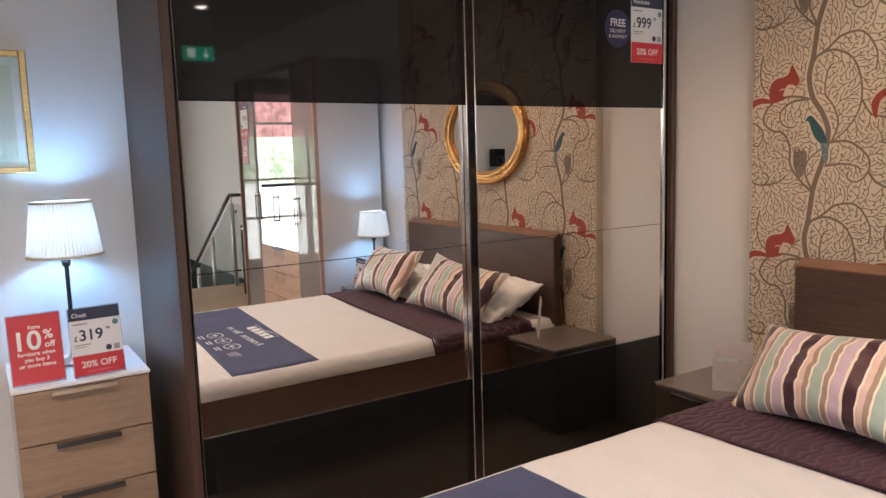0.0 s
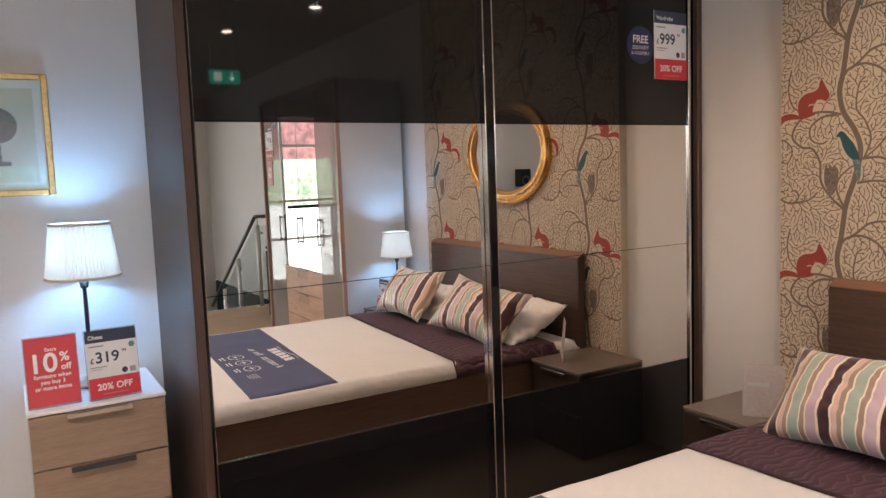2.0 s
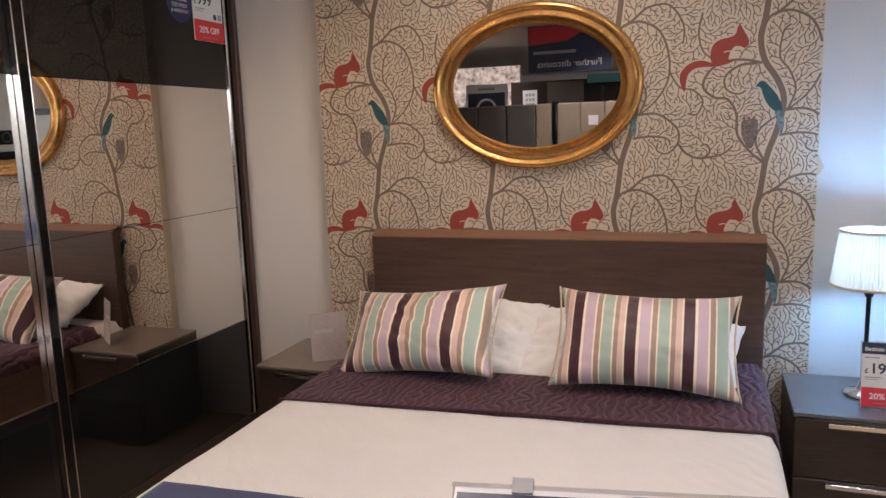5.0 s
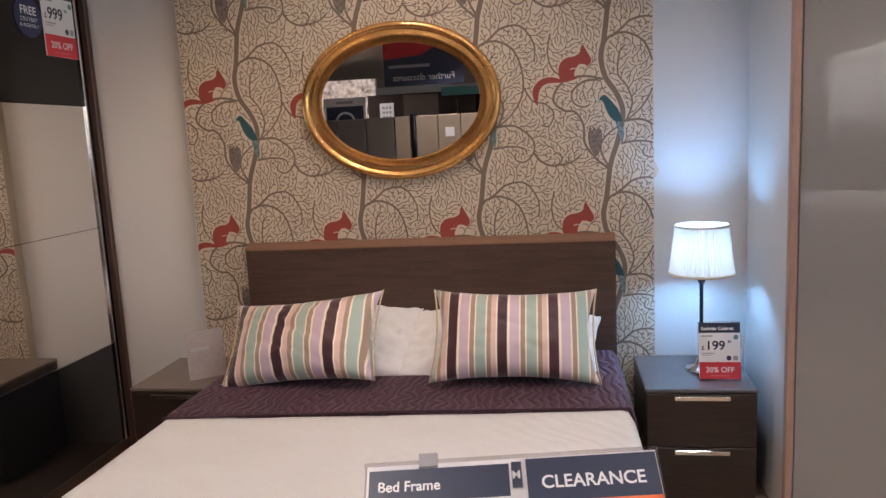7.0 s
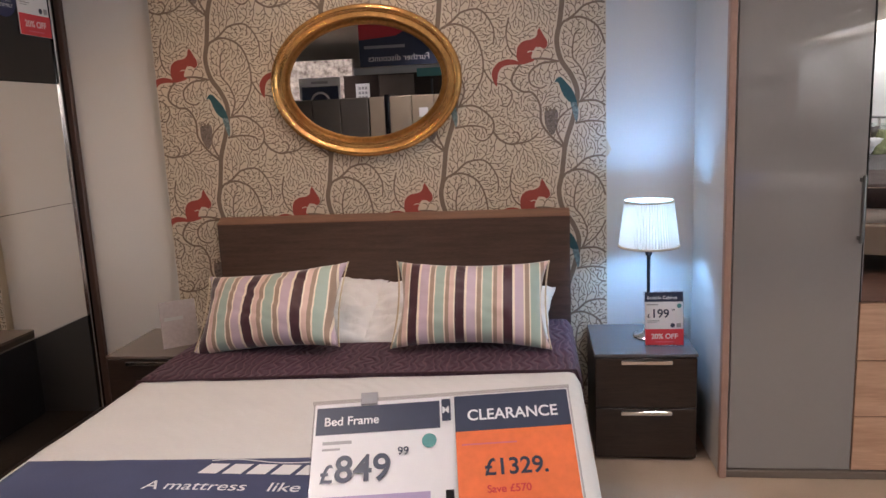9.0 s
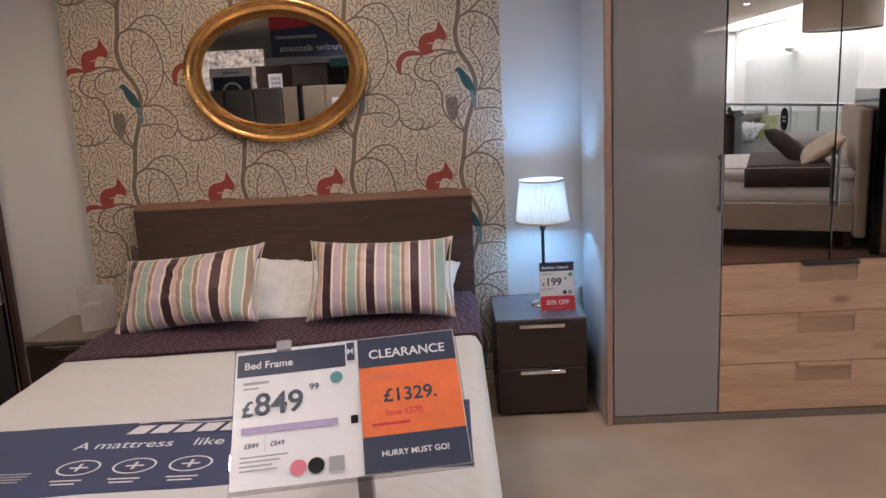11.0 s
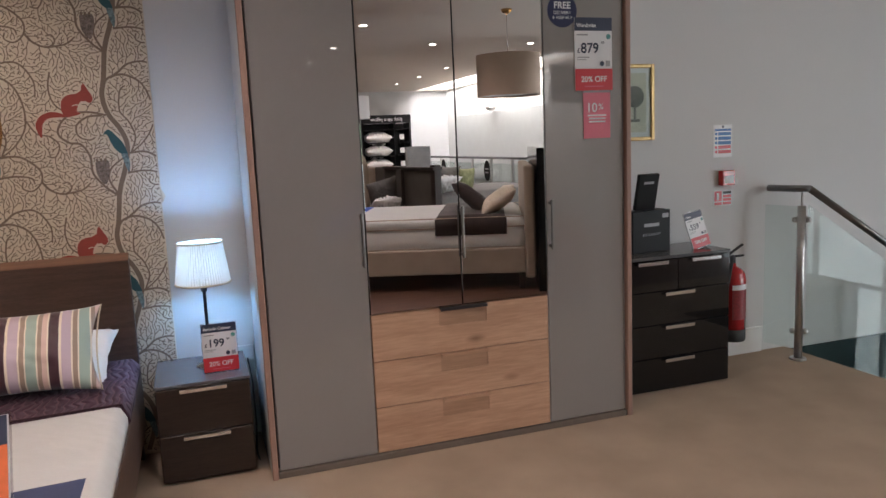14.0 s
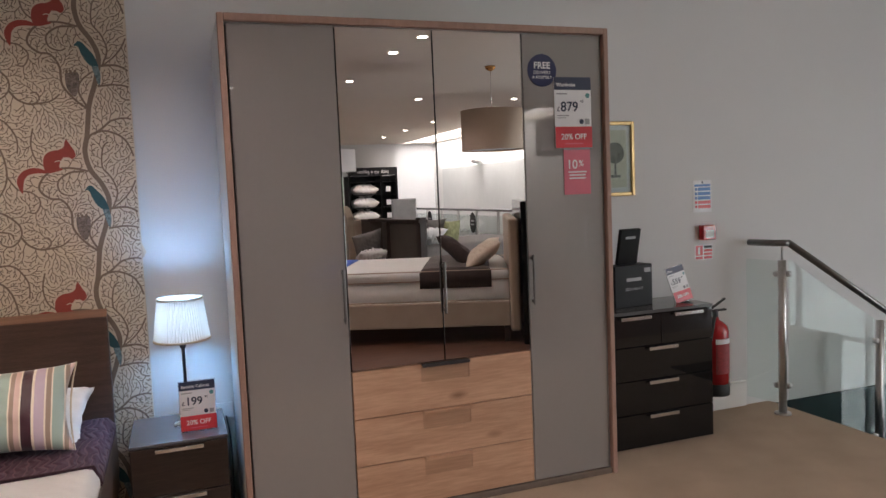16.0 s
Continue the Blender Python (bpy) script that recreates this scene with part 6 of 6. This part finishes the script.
for y in (-10.9, -13.5):
    od = thing("oval_sign", "black oval hanging sign on the glass balustrade", "sign", (7.46, y, 0.85), group="oval signs")
    bm = capped(lathe([(0.15, 0), (0.15, 0.006)], 32, m=Matrix.Translation((7.468, y, 0.82)) @ pose(0, 0, 0, 0, -90, 0) @ Matrix.Diagonal((1.35, 1, 1, 1))))
    part("disc", bm, BLACKMATT, od)
    bm = bmesh.new()
    xm = Matrix.Translation((7.4605, y, 0.82)) @ pose(0, 0, 0, 0, 0, -90) @ pose(0, 0, 0, 90)
    flat(-0.09, 0.09, 0.02, 0.05, 0, xm, bm)
    flat(-0.08, 0.08, -0.05, -0.02, 0, xm, bm)
    part("printed_bars", bm, GREYCARD, od)
wp = thing("wall_panel", "large pale grey framed panel on the white wall", "wall panel", (W1, -12.7, 0.6))
part("panel", block(W1 - 0.06, W1 - 0.001, -15.2, -10.35, 0.5, 2.05, 0.005), material("pale_panel", (0.66, 0.68, 0.68), 0.5, vary=0.03, bump=0), wp)
wl = thing("wall_uplighter", "white bowl uplighter on the far white wall", "wall lamp", (W1, -12.7, 2.1))
smooth(part("bowl", lathe([(0.02, 2.05), (0.09, 2.08), (0.15, 2.14), (0.145, 2.14), (0.08, 2.09), (0.02, 2.06)], 28, (W1 - 0.16, -12.7, 0)), PLASTIC, wl))
part("bracket", block(W1 - 0.16, W1, -12.72, -12.68, 2.05, 2.08), PLASTIC, wl)
lamp("uplighter_glow", "POINT", 40, (1.0, 0.88, 0.72), Matrix.Translation((W1 - 0.16, -12.7, 2.2)), radius=0.04)

# ---- showroom seen in the oval mirror ----
for x0, x1, mt, lab in ((-1.35, -0.37, BOARD, "tall dark grey buttonless headboard on display"), (-0.365, -0.19, BEIGEBOARD, "narrow beige headboard on display"), (-0.135, 0.62, BEIGEBOARD, "wide beige headboard with a white tag")):
    hd = thing("display_headboard", lab, "headboard", ((x0 + x1) / 2, -5.1, 0), group="display headboards")
    if x1 - x0 > 0.3:
        n = 3
        wseg = (x1 - x0) / n
        for k in range(n):
            part("pad", block(x0 + k * wseg + 0.003, x0 + (k + 1) * wseg - 0.003, -5.06, -4.99, 0.3, 1.66, 0.012, 2), mt, hd)
    else:
        part("pad", block(x0, x1, -5.06, -4.99, 0.3, 1.66, 0.012, 2), mt, hd)
    part("backing", block(x0, x1, -5.14, -5.061, 0, 1.65), BLACKMATT, hd)
tg = thing("shelf_label", "white tag on a beige display headboard", "label", (0.25, -4.988, 1.3))
part("card", block(0.20, 0.30, -4.9885, -4.986, 1.42, 1.52), WHITECARD, tg)
pp = thing("display_post", "black post between two display headboards", "post", (-0.16, -5.05, 0))
part("post", block(-0.185, -0.14, -5.12, -4.98, 0, 1.68, 0.003), BLACK, pp)
sign("display_sign", "white board with a navy ring graphic behind the headboards", facing_south(-1.02, -5.35, 1.58), 0.50, 0.34, [("bar", -0.22, 0.22, 0.0, 0.24, NAVYCARD), ("bar", -0.1, 0.1, 0.27, 0.30, GREYCARD), ("disc", 0.12, 0, 0.06, WHITECARD), ("disc", 0.095, 0, 0.06, NAVYCARD)], "sign")
for ob in [o for o in scene.objects if o.name.startswith("display_sign") and o.parent is None]:
    ob.matrix_world = Matrix.Translation((-1.02, -5.35, 1.58)) @ pose(0, 0, 0, 90, 0, 180)
    st = part("stand_leg", block(-0.02, 0.02, -1.58, 0.0, -0.03, -0.004), DARKSTEEL, ob, local=True)
bn = thing("hanging_banner", "navy and red discount banner hanging from the ceiling", "banner", (-0.3, -7.0, 2.1))
part("sheet", block(-0.90, 0.20, -7.02, -7.0, 2.13, CEIL - 0.01), NAVYCARD, bn)
BM = Matrix.Translation((-0.28, -6.998, 2.13)) @ pose(0, 0, 0, 90, 0, 180)
part("lettering", letters("Further discounts", 0.12, -0.36, 0.07, 0, BM), WHITECARD, bn)
part("lettering_bar", flat(-0.02, 0.55, 0.24, 0.28, 0, BM), GREYCARD, bn)
bm = bmesh.new()
bm.faces.new([bm.verts.new(BM @ Vector(c)) for c in ((0.615, 0.60, 0), (-0.3, 0.60, 0), (0.1, 0.40, 0), (0.615, 0.36, 0))])
part("red_swoosh", bm, REDCARD, bn)
tb = thing("teal_sign", "teal shelf-edge sign board", "sign", (0.1, -7.9, 1.9))
part("board", block(-0.25, 0.65, -7.92, -7.9, 2.02, 2.14), TEALCARD, tb)
part("strut", block(-0.05, -0.02, -7.95, -7.921, 0.0, 1.98), DARKSTEEL, tb)
cu = thing("dark_cupboard", "row of dark tall cupboards deeper in the showroom", "cupboard", (0.0, -8.3, 0))
part("body", block(-1.45, 1.9, -8.6, -8.2, 0, 2.1), DARKWOOD, cu)
for k in range(6):
    part("door", block(-1.44 + k * 0.555, -1.44 + k * 0.555 + 0.545, -8.2, -8.18, 0.05, 2.08, 0.003), (DARKWOOD, TAUPETOP, DARKWOOD, BLACK, GREYCARD, DARKWOOD)[k], cu)
sign("notice_sheet", "white printed notice on a dark cupboard", Matrix.Translation((-1.15, -8.175, 1.55)) @ pose(0, 0, 0, 90, 0, 180), 0.22, 0.42, [("bar", -0.07 + 0.05 * a, -0.035 + 0.05 * a, 0.05 + 0.07 * b, 0.09 + 0.07 * b, GREYCARD) for a in range(3) for b in range(5)], "notice")
structure("wall_blossom", block(W2, -1.5, -9.1, -9.0, 0, 2.42), COLLAGE, "wall papered with a busy blossom pattern", "wall")

hs = thing("hanging_sign", "black hanging department sign with white lettering", "sign", (6.8, -6.0, 2.1))
part("board", block(6.38, 7.30, -6.02, -6.0, 1.86, 2.33, 0.002), BLACKMATT, hs)
HM = Matrix.Translation((6.43, -5.997, 1.86)) @ pose(0, 0, 0, 90, 0, 180)
part("lettering", letters("ons", 0.16, 0, 0.27, 0, HM, "RIGHT"), WHITECARD, hs)
part("lettering", letters("beds", 0.16, 0, 0.08, 0, HM, "RIGHT"), WHITECARD, hs)
for x in (6.5, 7.2):
    part("hanging_wire", capped(lathe([(0.002, 2.33), (0.002, CEIL)], 6, (x, -6.01, 0))), STEEL, hs)
